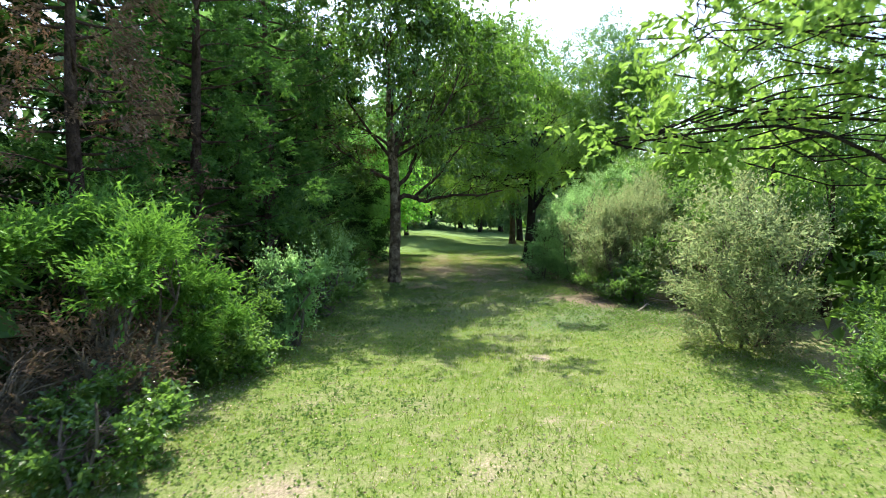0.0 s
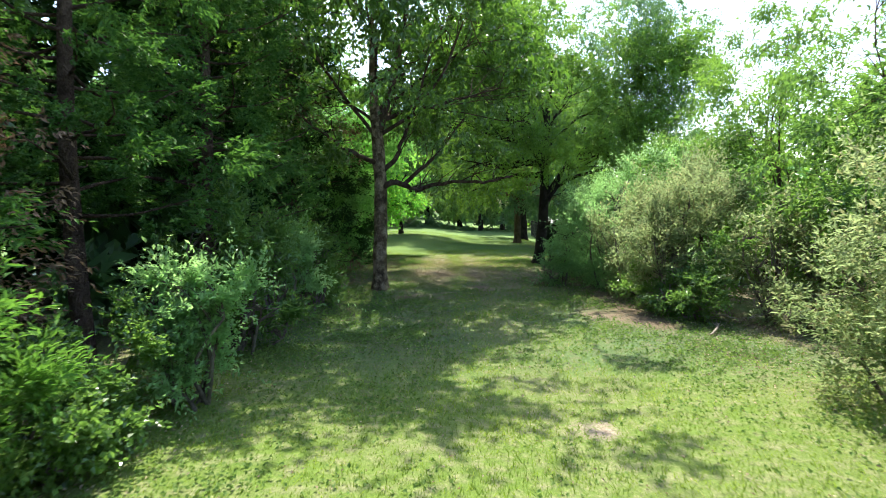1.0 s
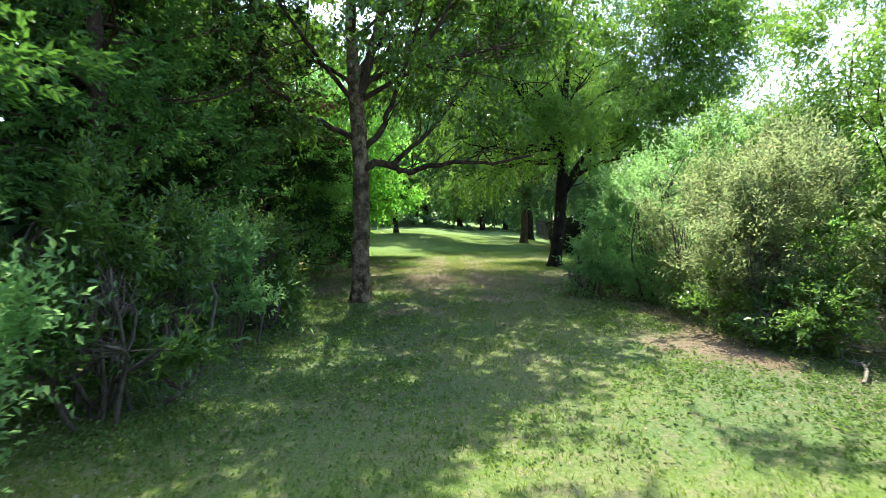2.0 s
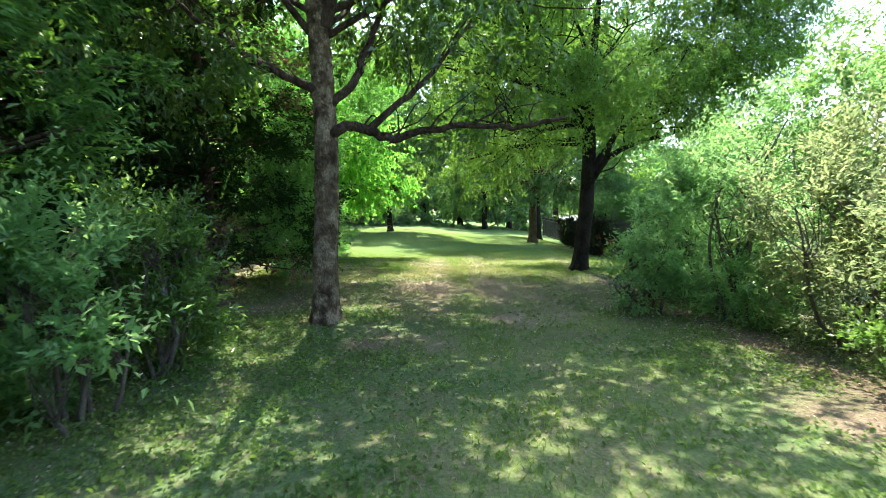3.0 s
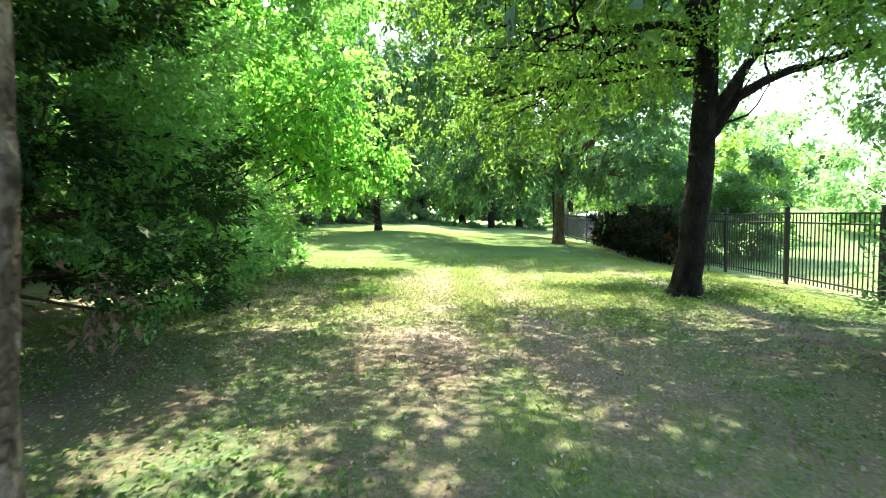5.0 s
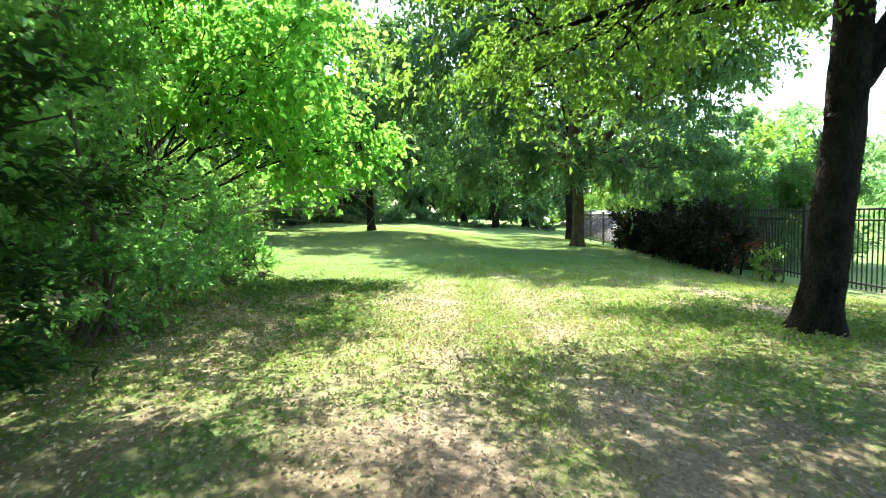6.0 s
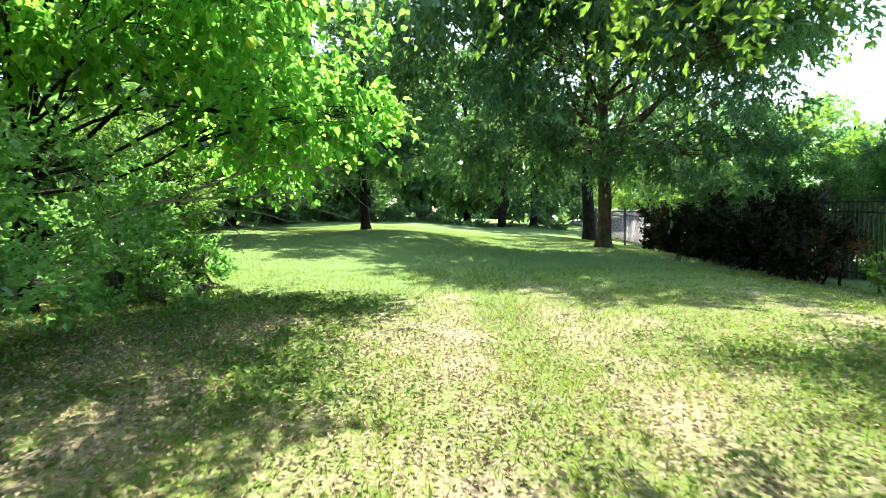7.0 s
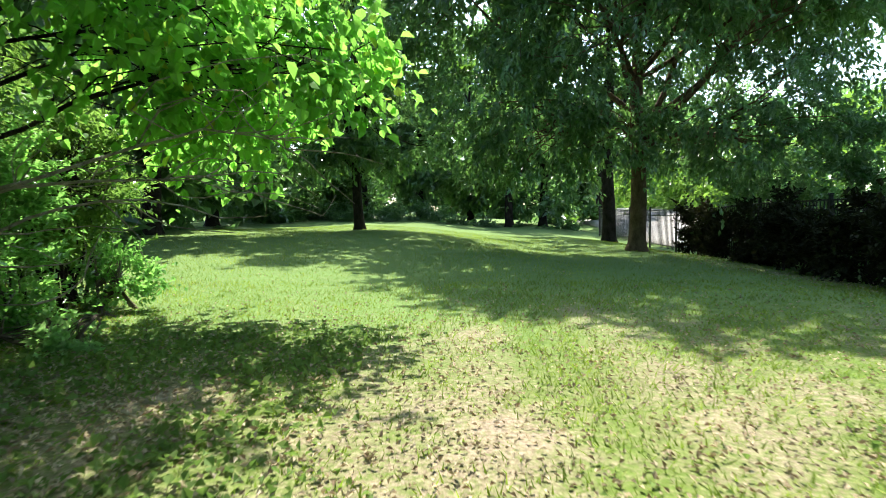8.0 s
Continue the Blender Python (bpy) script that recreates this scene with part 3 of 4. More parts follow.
def grass(n, seed):
    rng = np.random.default_rng(seed)
    y = np.where(rng.uniform(0, 1, n) < 0.82, rng.uniform(2.5, 33, n), rng.uniform(33, 47, n))
    wide = 5.4 + np.clip(y - 28, 0, 8) * 0.4
    x = 0.5 + rng.uniform(-1, 1, n) * wide
    keep = (wear(x, y) < 0.14 + rng.uniform(-0.1, 0.2, n)) & (x < 6.4) & (x > 0.5 - wide) & (rng.uniform(0, 1.15, n) > weeds(x, y))
    x, y = x[keep], y[keep]
    c = len(x)
    p = np.stack([x, y, ground_z(x, y) - 0.004], axis=1)
    a = rng.uniform(0, 2 * np.pi, c)
    h = rng.uniform(0.02, 0.055, c) * (1 + 0.45 * np.clip(wave(np.stack([x, y, x * 0], 1), 2.0, 2.2), -0.5, 1))
    w = rng.uniform(0.003, 0.0068, c)
    side = np.stack([np.cos(a), np.sin(a), a * 0], axis=1) * w[:, None]
    lean = np.stack([rng.normal(0, 0.6, c) * h, rng.normal(0, 0.6, c) * h, h], axis=1)
    v = np.stack([p - side, p + side, p + lean], axis=1).reshape(-1, 3)
    f = np.arange(c * 3, dtype=np.int32).reshape(-1, 3)
    ob = new("lawn_grass", mesh_of("lawn_grass", v, f, GRASS))
    tagged(ob, "short green grass blades with straw among them", "grass", kind="stuff")


grass(350000, 5)


def scatter_flat(name, spots, mat, label, category, seed, size):
    """Fallen leaves lying about: spots are (x, y, spread x, spread y, count)."""
    rng = np.random.default_rng(seed)
    xy = np.concatenate([rng.normal((x, y), (sx, sy), (n, 2)) for x, y, sx, sy, n in spots])
    p = np.stack([xy[:, 0], xy[:, 1], ground_z(xy[:, 0], xy[:, 1]) + 0.012 + rng.uniform(0, 0.02, len(xy))], axis=1)
    a = rng.uniform(0, 2 * np.pi, len(p))
    out = np.stack([np.cos(a), np.sin(a), a * 0], axis=1)
    v, f = sprigs(rng, p, out, 1, 0.01, size, size * 0.6, 0.3, 0.0, 0.2)
    v[:, 2] = np.maximum(v[:, 2], ground_z(v[:, 0], v[:, 1]) + 0.006)
    tagged(new(name, mesh_of(name, v, f, mat)), label, category, kind="stuff")


scatter_flat("leaf_litter", [(-3.2, 6, 0.5, 1.5, 900), (-3.0, 12, 0.5, 3, 900), (-3.6, 20, 0.9, 2.5, 1500), (-3.3, 27, 1.0, 2.2, 2000), (4.7, 12, 0.8, 3, 1600), (4.0, 18, 0.7, 2, 900),
                             (5.6, 34, 0.5, 4, 900), (0.5, 20, 3.0, 4.0, 5000), (0.2, 22.4, 1.5, 1.0, 2500), (0.5, 27, 2.8, 2.2, 10500), (0.4, 25, 1.8, 1.0, 3500), (-2.8, 27.6, 0.9, 0.7, 2500), (-2.4, 26, 1.0, 1.6, 2500), (3.6, 21, 1.2, 3.0, 2000), (1.0, 9, 3.0, 4.0, 300), (0.8, 5.4, 2.4, 1.2, 1500)],
             LITTER, "dry brown fallen leaves strewn on the grass", "fallen leaves", 8, 0.034)

def ground_cover(n, seed, y0, y1, size, label, x0=-4.2, x1=5.0):
    """Low round-leaved weeds in tufts among the grass."""
    rng = np.random.default_rng(seed)
    tufts = n // 14
    c = np.stack([rng.uniform(x0, x1, tufts), rng.uniform(y0, y1, tufts)], axis=1)
    pw = np.stack([c[:, 0], c[:, 1], c[:, 0] * 0], axis=1)
    c = c[(wave(pw, 1.7, 3.3) + rng.normal(0, 0.4, tufts) > 0.1) & (wear(c[:, 0], c[:, 1]) < 0.2)]
    xy = np.repeat(c, 14, axis=0) + rng.normal(0, 0.16, (len(c) * 14, 2))
    p = np.stack([xy[:, 0], xy[:, 1], ground_z(xy[:, 0], xy[:, 1]) + rng.uniform(0.008, 0.03, len(xy))], axis=1)
    a = rng.uniform(0, 2 * np.pi, len(p))
    v, f = sprigs(rng, p, np.stack([np.cos(a), np.sin(a), a * 0 + 0.3], axis=1), 1, 0.01, size, size * 0.8, 0.35, 0.0, 0.15)
    v[:, 2] = np.maximum(v[:, 2], ground_z(v[:, 0], v[:, 1]) + 0.004)
    tagged(new("ground_cover", mesh_of("ground_cover", v, f, CLOVER)), label, "weeds", kind="stuff")


ground_cover(44000, 9, 2.5, 27, 0.042, "low round-leaved weeds in the lawn")
ground_cover(36000, 10, 11, 19.5, 0.046, "broad-leaved weeds in the thin shaded grass")
ground_cover(7000, 12, 25.5, 29.8, 0.055, "broad-leaved weeds under the lime-green tree", -3.9, -0.9)
ground_cover(5000, 13, 24.5, 27.5, 0.05, "broad-leaved weeds at the dark trunk's foot", 1.8, 4.8)

# ---- trees of the garden ----
leafy_tree("oak_tree", -1.55, 18.6, 0.0, 0.185, 12.5,
           [(-2.4, 0.6, 5.2, 1.9, 2.0, 1.4), (-0.3, 0.5, 8.6, 2.8, 2.8, 1.8), (2.8, 0.8, 6.8, 2.3, 2.2, 1.5), (-2.8, -0.5, 7.4, 2.4, 2.2, 1.8),
            (0.0, -2.6, 7.4, 2.4, 1.8, 1.4), (3.2, 0.6, 5.4, 1.3, 1.8, 1.0), (0.2, 2.6, 6.2, 2.4, 1.8, 1.4), (2.5, 2.6, 8.2, 1.9, 2.0, 1.5), (0.8, 4.8, 8.4, 2.4, 2.0, 1.5), (0.6, 2.0, 4.9, 1.4, 1.1, 0.6), (-2.0, -0.8, 3.7, 1.3, 1.1, 0.6), (-1.6, -2.6, 8.8, 2.2, 1.8, 1.3), (2.2, -2.4, 8.6, 2.2, 1.8, 1.3), (-1.5, 3.6, 7.4, 2.0, 1.6, 1.2), (2.2, 4.4, 7.2, 2.0, 1.6, 1.2), (0.5, 3.6, 9.6, 2.2, 1.8, 1.2), (-0.8, -1.8, 10.2, 1.8, 1.5, 1.0), (0.4, -1.2, 9.8, 1.6, 1.4, 0.9), (2.9, 0.2, 3.3, 1.5, 1.1, 0.5), (2.2, -0.6, 4.4, 1.9, 1.9, 0.8), (1.0, -1.6, 5.6, 2.0, 1.8, 1.2)],
           # limbs get darker bark than the trunk, painting in the crown's shade
           OAK, BARK, "tall oak with a grey fissured trunk and spreading limbs", 11, limbs=9, clusters=3900, k=12, leaf=0.12, width=0.072, fork=3.9, lean=(-0.15, 0.1), gaps=0.48, per=20, bough=0.32, top=7.6, high=5.6, limb_shade_bark=BARKRED,
           boughs=[(0.082, (0.05, 0, 2.72), (0.4, 0, 2.86), (0.72, -0.05, 2.7), (1.0, -0.05, 2.64), (1.45, 0.0, 2.77), (2.1, 0.1, 2.85), (2.8, 0.3, 2.82), (3.5, 0.4, 3.0)),
                   (0.06, (0.6, 0, 2.76), (0.95, 0.1, 3.1), (1.45, 0.2, 3.5), (1.75, 0.3, 3.9), (2.3, 0.3, 4.6)),
                   (0.075, (0.0, 0, 3.05), (0.4, 0.1, 3.45), (0.55, 0.2, 3.9), (1.0, 0.3, 5.0), (1.3, 0.4, 6.2)),
                   (0.07, (-0.02, 0, 3.3), (-0.5, -0.1, 3.52), (-0.95, -0.2, 3.75), (-1.7, -0.3, 4.3), (-2.6, -0.2, 5.0)),
                   (0.11, (0.0, 0, 4.2), (0.22, 0, 4.9), (0.5, 0.0, 6.0), (0.75, 0.0, 7.2), (0.9, 0, 8.6)),
                   (0.06, (0.0, 0, 4.4), (0.8, 0.0, 4.75), (1.4, 0.0, 5.2), (1.9, 0.1, 6.1), (2.2, 0.1, 7.0))])
leafy_tree("elm_tree", 3.78, 25.25, gz(3.78, 25.25), 0.2, 11.5,
           # high rear and far-left masses, mostly out of view, added to shade the lawn
           [(-2.3, -0.6, 3.9, 1.9, 1.9, 1.1), (2.4, 0.2, 4.6, 2.2, 2.0, 1.2), (-2.2, 0.8, 6.2, 2.2, 2.2, 1.4), (1.0, 0.6, 6.8, 1.6, 1.8, 1.2), (-0.8, 0.6, 8.4, 2.1, 2.6, 1.7), (4.0, 0.6, 6.2, 2.0, 2.0, 1.2),
            (-1.2, -2.4, 5.2, 1.7, 1.8, 1.2), (-3.8, -1.2, 5.4, 1.8, 2.0, 1.2), (-2.4, -2.6, 6.8, 2.2, 2.0, 1.3), (-2.4, 0.4, 3.0, 1.6, 1.1, 0.9), (-0.8, 0.8, 4.2, 1.8, 1.2, 1.1), (-1.9, 0.2, 2.6, 0.9, 0.8, 0.5), (2.3, -0.9, 4.2, 1.5, 1.4, 0.7), (3.6, -0.3, 4.5, 1.5, 1.3, 0.8), (0.9, 3.8, 6.4, 1.8, 1.4, 0.7), (4.7, 0.2, 5.2, 1.4, 1.3, 0.8), (-1.6, -1.5, 3.5, 1.4, 1.2, 0.8), (-0.4, -2.3, 3.8, 1.3, 1.0, 0.9), (0.7, -1.9, 4.2, 1.2, 1.0, 0.8), (-1.5, -0.6, 8.6, 2.2, 2.0, 1.4), (-0.9, 0.4, 9.4, 1.9, 2.0, 1.3), (-1.5, -2.0, 7.6, 1.6, 1.8, 1.3), (5.4, 0.4, 6.5, 1.5, 1.5, 0.9), (3.2, 0.0, 7.7, 2.0, 1.8, 1.2), (5.0, 0.2, 7.9, 1.7, 1.6, 1.1), (-0.2, 4.0, 6.9, 1.7, 1.3, 0.6), (0.2, 5.4, 7.7, 1.8, 1.3, 0.6), (-1.0, 5.2, 7.9, 1.3, 1.2, 0.5), (-4.2, 1.5, 7.0, 1.5, 1.6, 0.9), (0.8, 6.2, 8.2, 1.8, 1.2, 0.5), (2.6, -0.2, 5.6, 1.6, 1.4, 0.8), (4.2, 0.3, 5.7, 1.6, 1.4, 0.8), (2.4, -0.3, 3.75, 1.2, 1.0, 0.45), (4.0, -0.2, 3.9, 1.2, 1.0, 0.55), (3.2, 0.2, 4.5, 1.4, 1.2, 0.6), (1.6, 0.1, 4.6, 1.2, 1.0, 0.5)],
           ELM, BARKDARK, "shade tree with a dark forked trunk and yellow-green leaves", 12, limbs=10, clusters=8900, k=17, leaf=0.076, width=0.042, fork=3.4, forks=(3.7, 2.5), lean=(0.5, 0.1), gaps=0.2, per=18, bough=0.34, shell=0.2, high=7.0, coarse=1.8,
           boughs=[(0.105, (0.05, 0, 2.05), (0.28, 0, 2.4), (0.7, 0.0, 3.0), (1.5, 0.0, 3.35), (2.3, 0.0, 3.55), (3.5, 0.2, 4.1)),
                   (0.06, (0.6, 0, 2.85), (0.85, 0.1, 3.4), (1.2, 0.2, 4.2), (1.8, 0.3, 5.2)),
                   (0.07, (0.1, 0, 3.75), (-0.5, 0.0, 3.78), (-1.2, 0.0, 3.62), (-1.9, -0.1, 3.7), (-3.0, -0.3, 4.0)),
                   (0.05, (0.1, 0, 3.3), (-0.5, 0.3, 3.35), (-1.2, 0.6, 3.3), (-2.2, 1.2, 3.2)),
                   (0.055, (0.1, 0, 4.3), (-0.6, -0.2, 4.5), (-1.6, -0.5, 4.7), (-2.8, -0.8, 5.2))])
leafy_tree("oak_tree", 4.8, 39.4, gz(4.8, 39.4), 0.21, 13.5,
           [(-2.8, -1.0, 3.5, 2.3, 2.0, 1.3), (2.2, -1.8, 3.3, 2.2, 1.8, 1.3), (-1.4, -2.0, 5.4, 2.6, 2.2, 1.6), (2.6, -1.2, 5.6, 2.6, 2.4, 1.6), (-4.0, -0.4, 6.4, 2.4, 2.4, 1.8), (-2.0, -1.4, 8.2, 2.8, 2.6, 1.9), (1.4, -1.8, 8.0, 2.8, 2.6, 1.8), (4.4, -0.6, 7.2, 2.4, 2.4, 1.7),
            (-3.6, 0.4, 10.0, 2.6, 2.6, 1.8), (0.2, 0.2, 11.0, 2.8, 2.6, 1.8), (-2.8, -0.6, 2.7, 1.7, 1.4, 0.8), (-0.9, -1.2, 3.0, 1.2, 1.0, 0.8), (1.9, -1.2, 2.7, 1.5, 1.2, 0.8), (3.4, 0.2, 10.0, 2.4, 2.4, 1.7), (0.6, -2.6, 9.6, 2.6, 1.8, 1.4), (3.8, -2.2, 8.6, 2.2, 1.8, 1.4), (-2.4, -2.4, 9.4, 2.2, 1.8, 1.4)],
           DARK, BARKTAN, "broad tree with a brown-grey trunk and low dark foliage", 13, clusters=7000, k=13, leaf=0.16, width=0.075, fork=2.6, droop=0.6, gaps=0.05, per=12, high=5.5, coarse=1.7)
leafy_tree("oak_tree", 6.3, 46.8, gz(6.3, 46.8), 0.26, 14.0,
           [(-2.6, 0, 4.6, 2.6, 2.4, 2.0), (2.6, 0, 4.6, 2.6, 2.4, 2.0), (0, -1, 7.4, 3.4, 3.0, 2.4), (-2.2, 0.6, 9.8, 2.8, 2.8, 2.2), (2.6, 0.4, 9.4, 2.8, 2.8, 2.2), (0.2, 0, 12.2, 2.6, 2.6, 1.8)],
           DARK, BARKDARK, "tall dark-trunked tree behind the lawn", 14, clusters=2000, k=13, leaf=0.22, width=0.11, fork=3.0, droop=0.5, fine=False)
leafy_tree("lone_tree", -2.8, 43.0, gz(-2.8, 43), 0.16, 11.0,
           [(-1.6, 0, 3.0, 2.0, 1.8, 1.3), (1.4, 0.2, 3.2, 2.0, 1.8, 1.4), (0, -0.6, 4.8, 2.6, 2.2, 1.6), (-1.4, 0.2, 6.6, 2.4, 2.2, 1.6), (1.4, 0.2, 6.8, 2.4, 2.2, 1.6), (0, 0, 9.0, 2.4, 2.2, 1.7)],
           DARK, BARKDARK, "dark tree standing alone at the lawn's far edge", 15, clusters=1900, k=12, leaf=0.2, width=0.11, fork=1.7, droop=0.4, fine=False)
leafy_tree("mulberry_tree", -4.8, 28.9, 0.0, 0.08, 6.4,
           [(2.2, 1.2, 2.7, 1.4, 1.2, 0.6), (1.2, -0.6, 3.2, 1.3, 1.3, 0.7), (2.7, 1.9, 3.6, 1.2, 1.1, 0.7), (1.2, 0.9, 4.4, 1.6, 1.6, 0.7), (-0.4, 1.2, 4.2, 1.4, 1.4, 0.8), (2.3, 1.9, 4.8, 1.4, 1.2, 0.7), (1.2, -1.4, 4.3, 1.1, 0.9, 0.5), (0.2, -1.3, 4.8, 1.3, 1.2, 0.7), (2.3, 1.8, 2.15, 0.9, 0.9, 0.45), (3.3, 1.7, 2.5, 0.7, 0.8, 0.4), (2.2, -0.6, 3.7, 1.1, 1.1, 0.6), (1.4, -2.0, 4.9, 1.2, 1.0, 0.6), (2.8, -0.8, 5.6, 0.9, 0.8, 0.5), (3.0, 0.6, 6.2, 0.8, 0.8, 0.4)],
           LIME, BARKDARK, "small tree with large bright lime-green leaves hanging low", 16, clusters=1850, k=10, leaf=0.12, width=0.092, fork=1.3, droop=0.55, gaps=0.4, shell=0.1, per=6, rounded=True)


def bare_branch(parent, a, b, r, seed, twigs=7, sag=0.03):
    """A leafless dry branch with crooked twigs."""
    rng = np.random.default_rng(seed)
    way = bend(rng, a, b, 12, sag, 0.07)
    v, f = tube(way, np.linspace(r, r * 0.25, 12), 6, 0.04, rng)
    branch = part("bare_branch", mesh_of("bare_branch", v, f, DRYWOOD, True), parent, "leafless dry branch with crooked twigs")
    main = np.asarray(b, float) - np.asarray(a, float)
    for i in range(twigs):
        j = int(rng.integers(3, 12))
        tip = way[j] + main * rng.uniform(0.12, 0.3) + rng.normal(0, 0.12, 3) * np.linalg.norm(main)
        v, f = tube(bend(rng, way[j], tip, 6, 0.0, 0.16), np.linspace(r * 0.35, 0.003, 6), 4)
        part("twig", mesh_of("twig", v, f, DRYWOOD, True), branch)


mulberry = bpy.data.objects["mulberry_tree"]
for i, (a, b, r, n) in enumerate((((0.1, -0.3, 0.4), (2.3, 0.3, 1.15), 0.026, 9), ((0.4, 0.0, 0.9), (3.3, 0.6, 1.55), 0.019, 16), ((0.8, 0.2, 1.0), (2.9, 0.9, 1.4), 0.018, 14), ((0.2, -0.5, 0.72), (1.85, -0.2, 0.45), 0.018, 2), ((1.84, -0.2, 0.455), (2.15, 0.1, 0.98), 0.008, 3), ((0.1, -0.8, 0.4), (1.3, -1.0, 0.8), 0.014, 6))):
    bare_branch(mulberry, a, b, r, 160 + i, n)
leafy_tree("sapling_tree", 4.8, 3.95, 0.0, 0.06, 5.6,
           [(-3.4, 0.0, 2.82, 0.4, 0.2, 0.06), (-2.9, -0.05, 2.9, 0.6, 0.35, 0.15), (-2.6, -0.1, 3.35, 0.75, 0.7, 0.3), (-2.9, 0.2, 3.8, 0.7, 0.7, 0.28), (-1.7, 0.1, 3.6, 1.0, 0.9, 0.45), (-1.9, 0.3, 4.3, 1.1, 1.0, 0.4), (-0.2, 0.4, 4.5, 1.4, 1.4, 0.7), (-1.3, 0.6, 2.95, 0.9, 0.8, 0.3)],
           SPRING, BARKDARK, "young tree with pale yellow-green leaves on a long low branch", 17, clusters=860, k=10, leaf=0.07, width=0.042, fork=2.2, forks=(2.2, 2.3, 2.6), droop=0.12, gaps=0.15, per=10, twig_len=0.28, rounded=True, fine=False)
leafy_tree("tall_tree", 7.9, 26.6, gz(7.9, 26.6), 0.05, 11.5,
           [(0.2, -0.2, 3.6, 1.1, 1.1, 0.9), (0.3, 0.2, 5.2, 1.4, 1.3, 0.8), (-0.6, 0.2, 6.4, 1.6, 1.4, 0.9), (0.9, 0.1, 6.6, 1.5, 1.4, 0.9), (-0.8, 0.2, 8.0, 1.8, 1.6, 1.1), (0.7, 0.1, 8.3, 1.6, 1.5, 1.1), (-0.9, 0.2, 9.8, 1.8, 1.6, 1.2), (0.2, 0.2, 10.8, 1.4, 1.3, 0.9), (1.9, 0.0, 7.4, 1.2, 1.2, 0.9), (1.7, 0.0, 9.2, 1.2, 1.2, 0.9)],
           DARK, BARKDARK, "tall grey-green tree behind the fence", 18, clusters=2800, k=12, leaf=0.12, width=0.06, fork=3.6, gaps=0.2, fine=False, per=12, top=9.0)

# ---- evergreens on the left ----
conifer("cedar_tree", -5.2, 8.2, 0, 8.8, 2.0, LITCEDAR, "tall dark cedar with brown dead sprays", 21, 2600, dead=0.62, k=17, leaf=0.08, width=0.03, length=0.28)
conifer("cedar_tree", -4.7, 11.0, 0, 10.5, 2.7, LITCEDAR, "tall green cedar with dark lower boughs", 22, 3200, dead=0.12, k=18, leaf=0.08, width=0.033, length=0.26, skirt=2.0)
conifer("cedar_tree", -4.4, 14.5, 0, 11.0, 2.7, LITCEDAR, "tall green cedar with dark lower boughs", 23, 3000, k=18, leaf=0.085, width=0.035, length=0.28, skirt=1.8)
conifer("cedar_tree", -6.3, 18.4, 0, 11.0, 2.6, SHADECEDAR, "tall dark cedar in deep shade", 24, 2800, k=11, leaf=0.19, width=0.06)
conifer("cedar_tree", -4.8, 22.2, 0, 10.5, 2.8, SHADECEDAR, "tall dark cedar with dead twigs below", 25, 4000, dead=0.2, k=13, leaf=0.11, width=0.046)
conifer("cedar_tree", -8.2, 9.0, 0, 11.0, 2.8, SHADECEDAR, "tall dark cedar behind the first row", 26, 1500, k=7, leaf=0.38, width=0.13)
conifer("cedar_tree", -8.4, 15.5, 0, 11.5, 2.8, SHADECEDAR, "tall dark cedar behind the first row", 27, 1500, k=7, leaf=0.38, width=0.13)
conifer("cedar_tree", -8.6, 22.0, 0, 11.0, 2.8, SHADECEDAR, "tall dark cedar behind the first row", 28, 1500, k=7, leaf=0.38, width=0.13)
# extra cedar, added to shade the one beside the oak
conifer("cedar_tree", -6.7, 25.4, 0, 12.0, 2.5, SHADECEDAR, "tall dark cedar added behind the holly to cast shade", 20, 1700, k=10, leaf=0.26, width=0.08, skirt=2.0)
conifer("cedar_tree", -7.6, 2.2, 0, 10.0, 2.8, SHADECEDAR, "tall dark cedar beside the lawn", 29, 1300, k=10, leaf=0.3, width=0.08)

# ---- shrubs on the left ----
shrub("juniper", -3.8, 6.7, 0, [(0.1, 0, 1.5, 0.75, 0.8, 0.5), (-0.7, 0.6, 2.1, 0.8, 0.7, 0.5), (0.4, -0.6, 1.7, 0.6, 0.7, 0.4), (-0.5, -0.7, 2.2, 0.7, 0.6, 0.45), (0.3, 0.7, 1.1, 0.6, 0.6, 0.6), (-0.9, -1.4, 1.7, 0.7, 0.7, 0.5)], FEATHER,
      "feathery bright green juniper bush", 31, 1700, 20, 0.085, 0.026, 0.4, spread=0.4, upright=0.55, gaps=0.4, per=34, stems=14, low=0.5)
shrub("dead_brush", -3.6, 5.6, 0, [(0, 0, 0.75, 0.8, 1.1, 0.6), (-0.8, 0.2, 0.9, 0.6, 1.0, 0.6)], BROWN, "brown dead brush and bare twigs under the juniper", 39, 260, 9, 0.08, 0.02, 0.34, spread=0.5, stems=26, gaps=0.1)
shrub("privet", -3.15, 8.0, 0, [(0, 0, 0.45, 0.55, 0.7, 0.5), (0.1, 0.9, 0.6, 0.45, 0.6, 0.6)], PRIVET, "low small-leaved privet at the lawn's edge", 32, 900, 13, 0.058, 0.044, 0.22, gaps=0.3, shoots=50)
shrub("privet", -2.7, 9.7, 0, [(0, 0, 0.7, 0.45, 0.5, 0.7), (0.1, 0.1, 1.2, 0.4, 0.4, 0.4), (0.6, 0.0, 1.35, 0.25, 0.3, 0.2)], WILLOW, "sunlit small-leaved shrub before the cedars", 33, 640, 13, 0.07, 0.034, 0.3, upright=0.9, gaps=0.3, shoots=60)
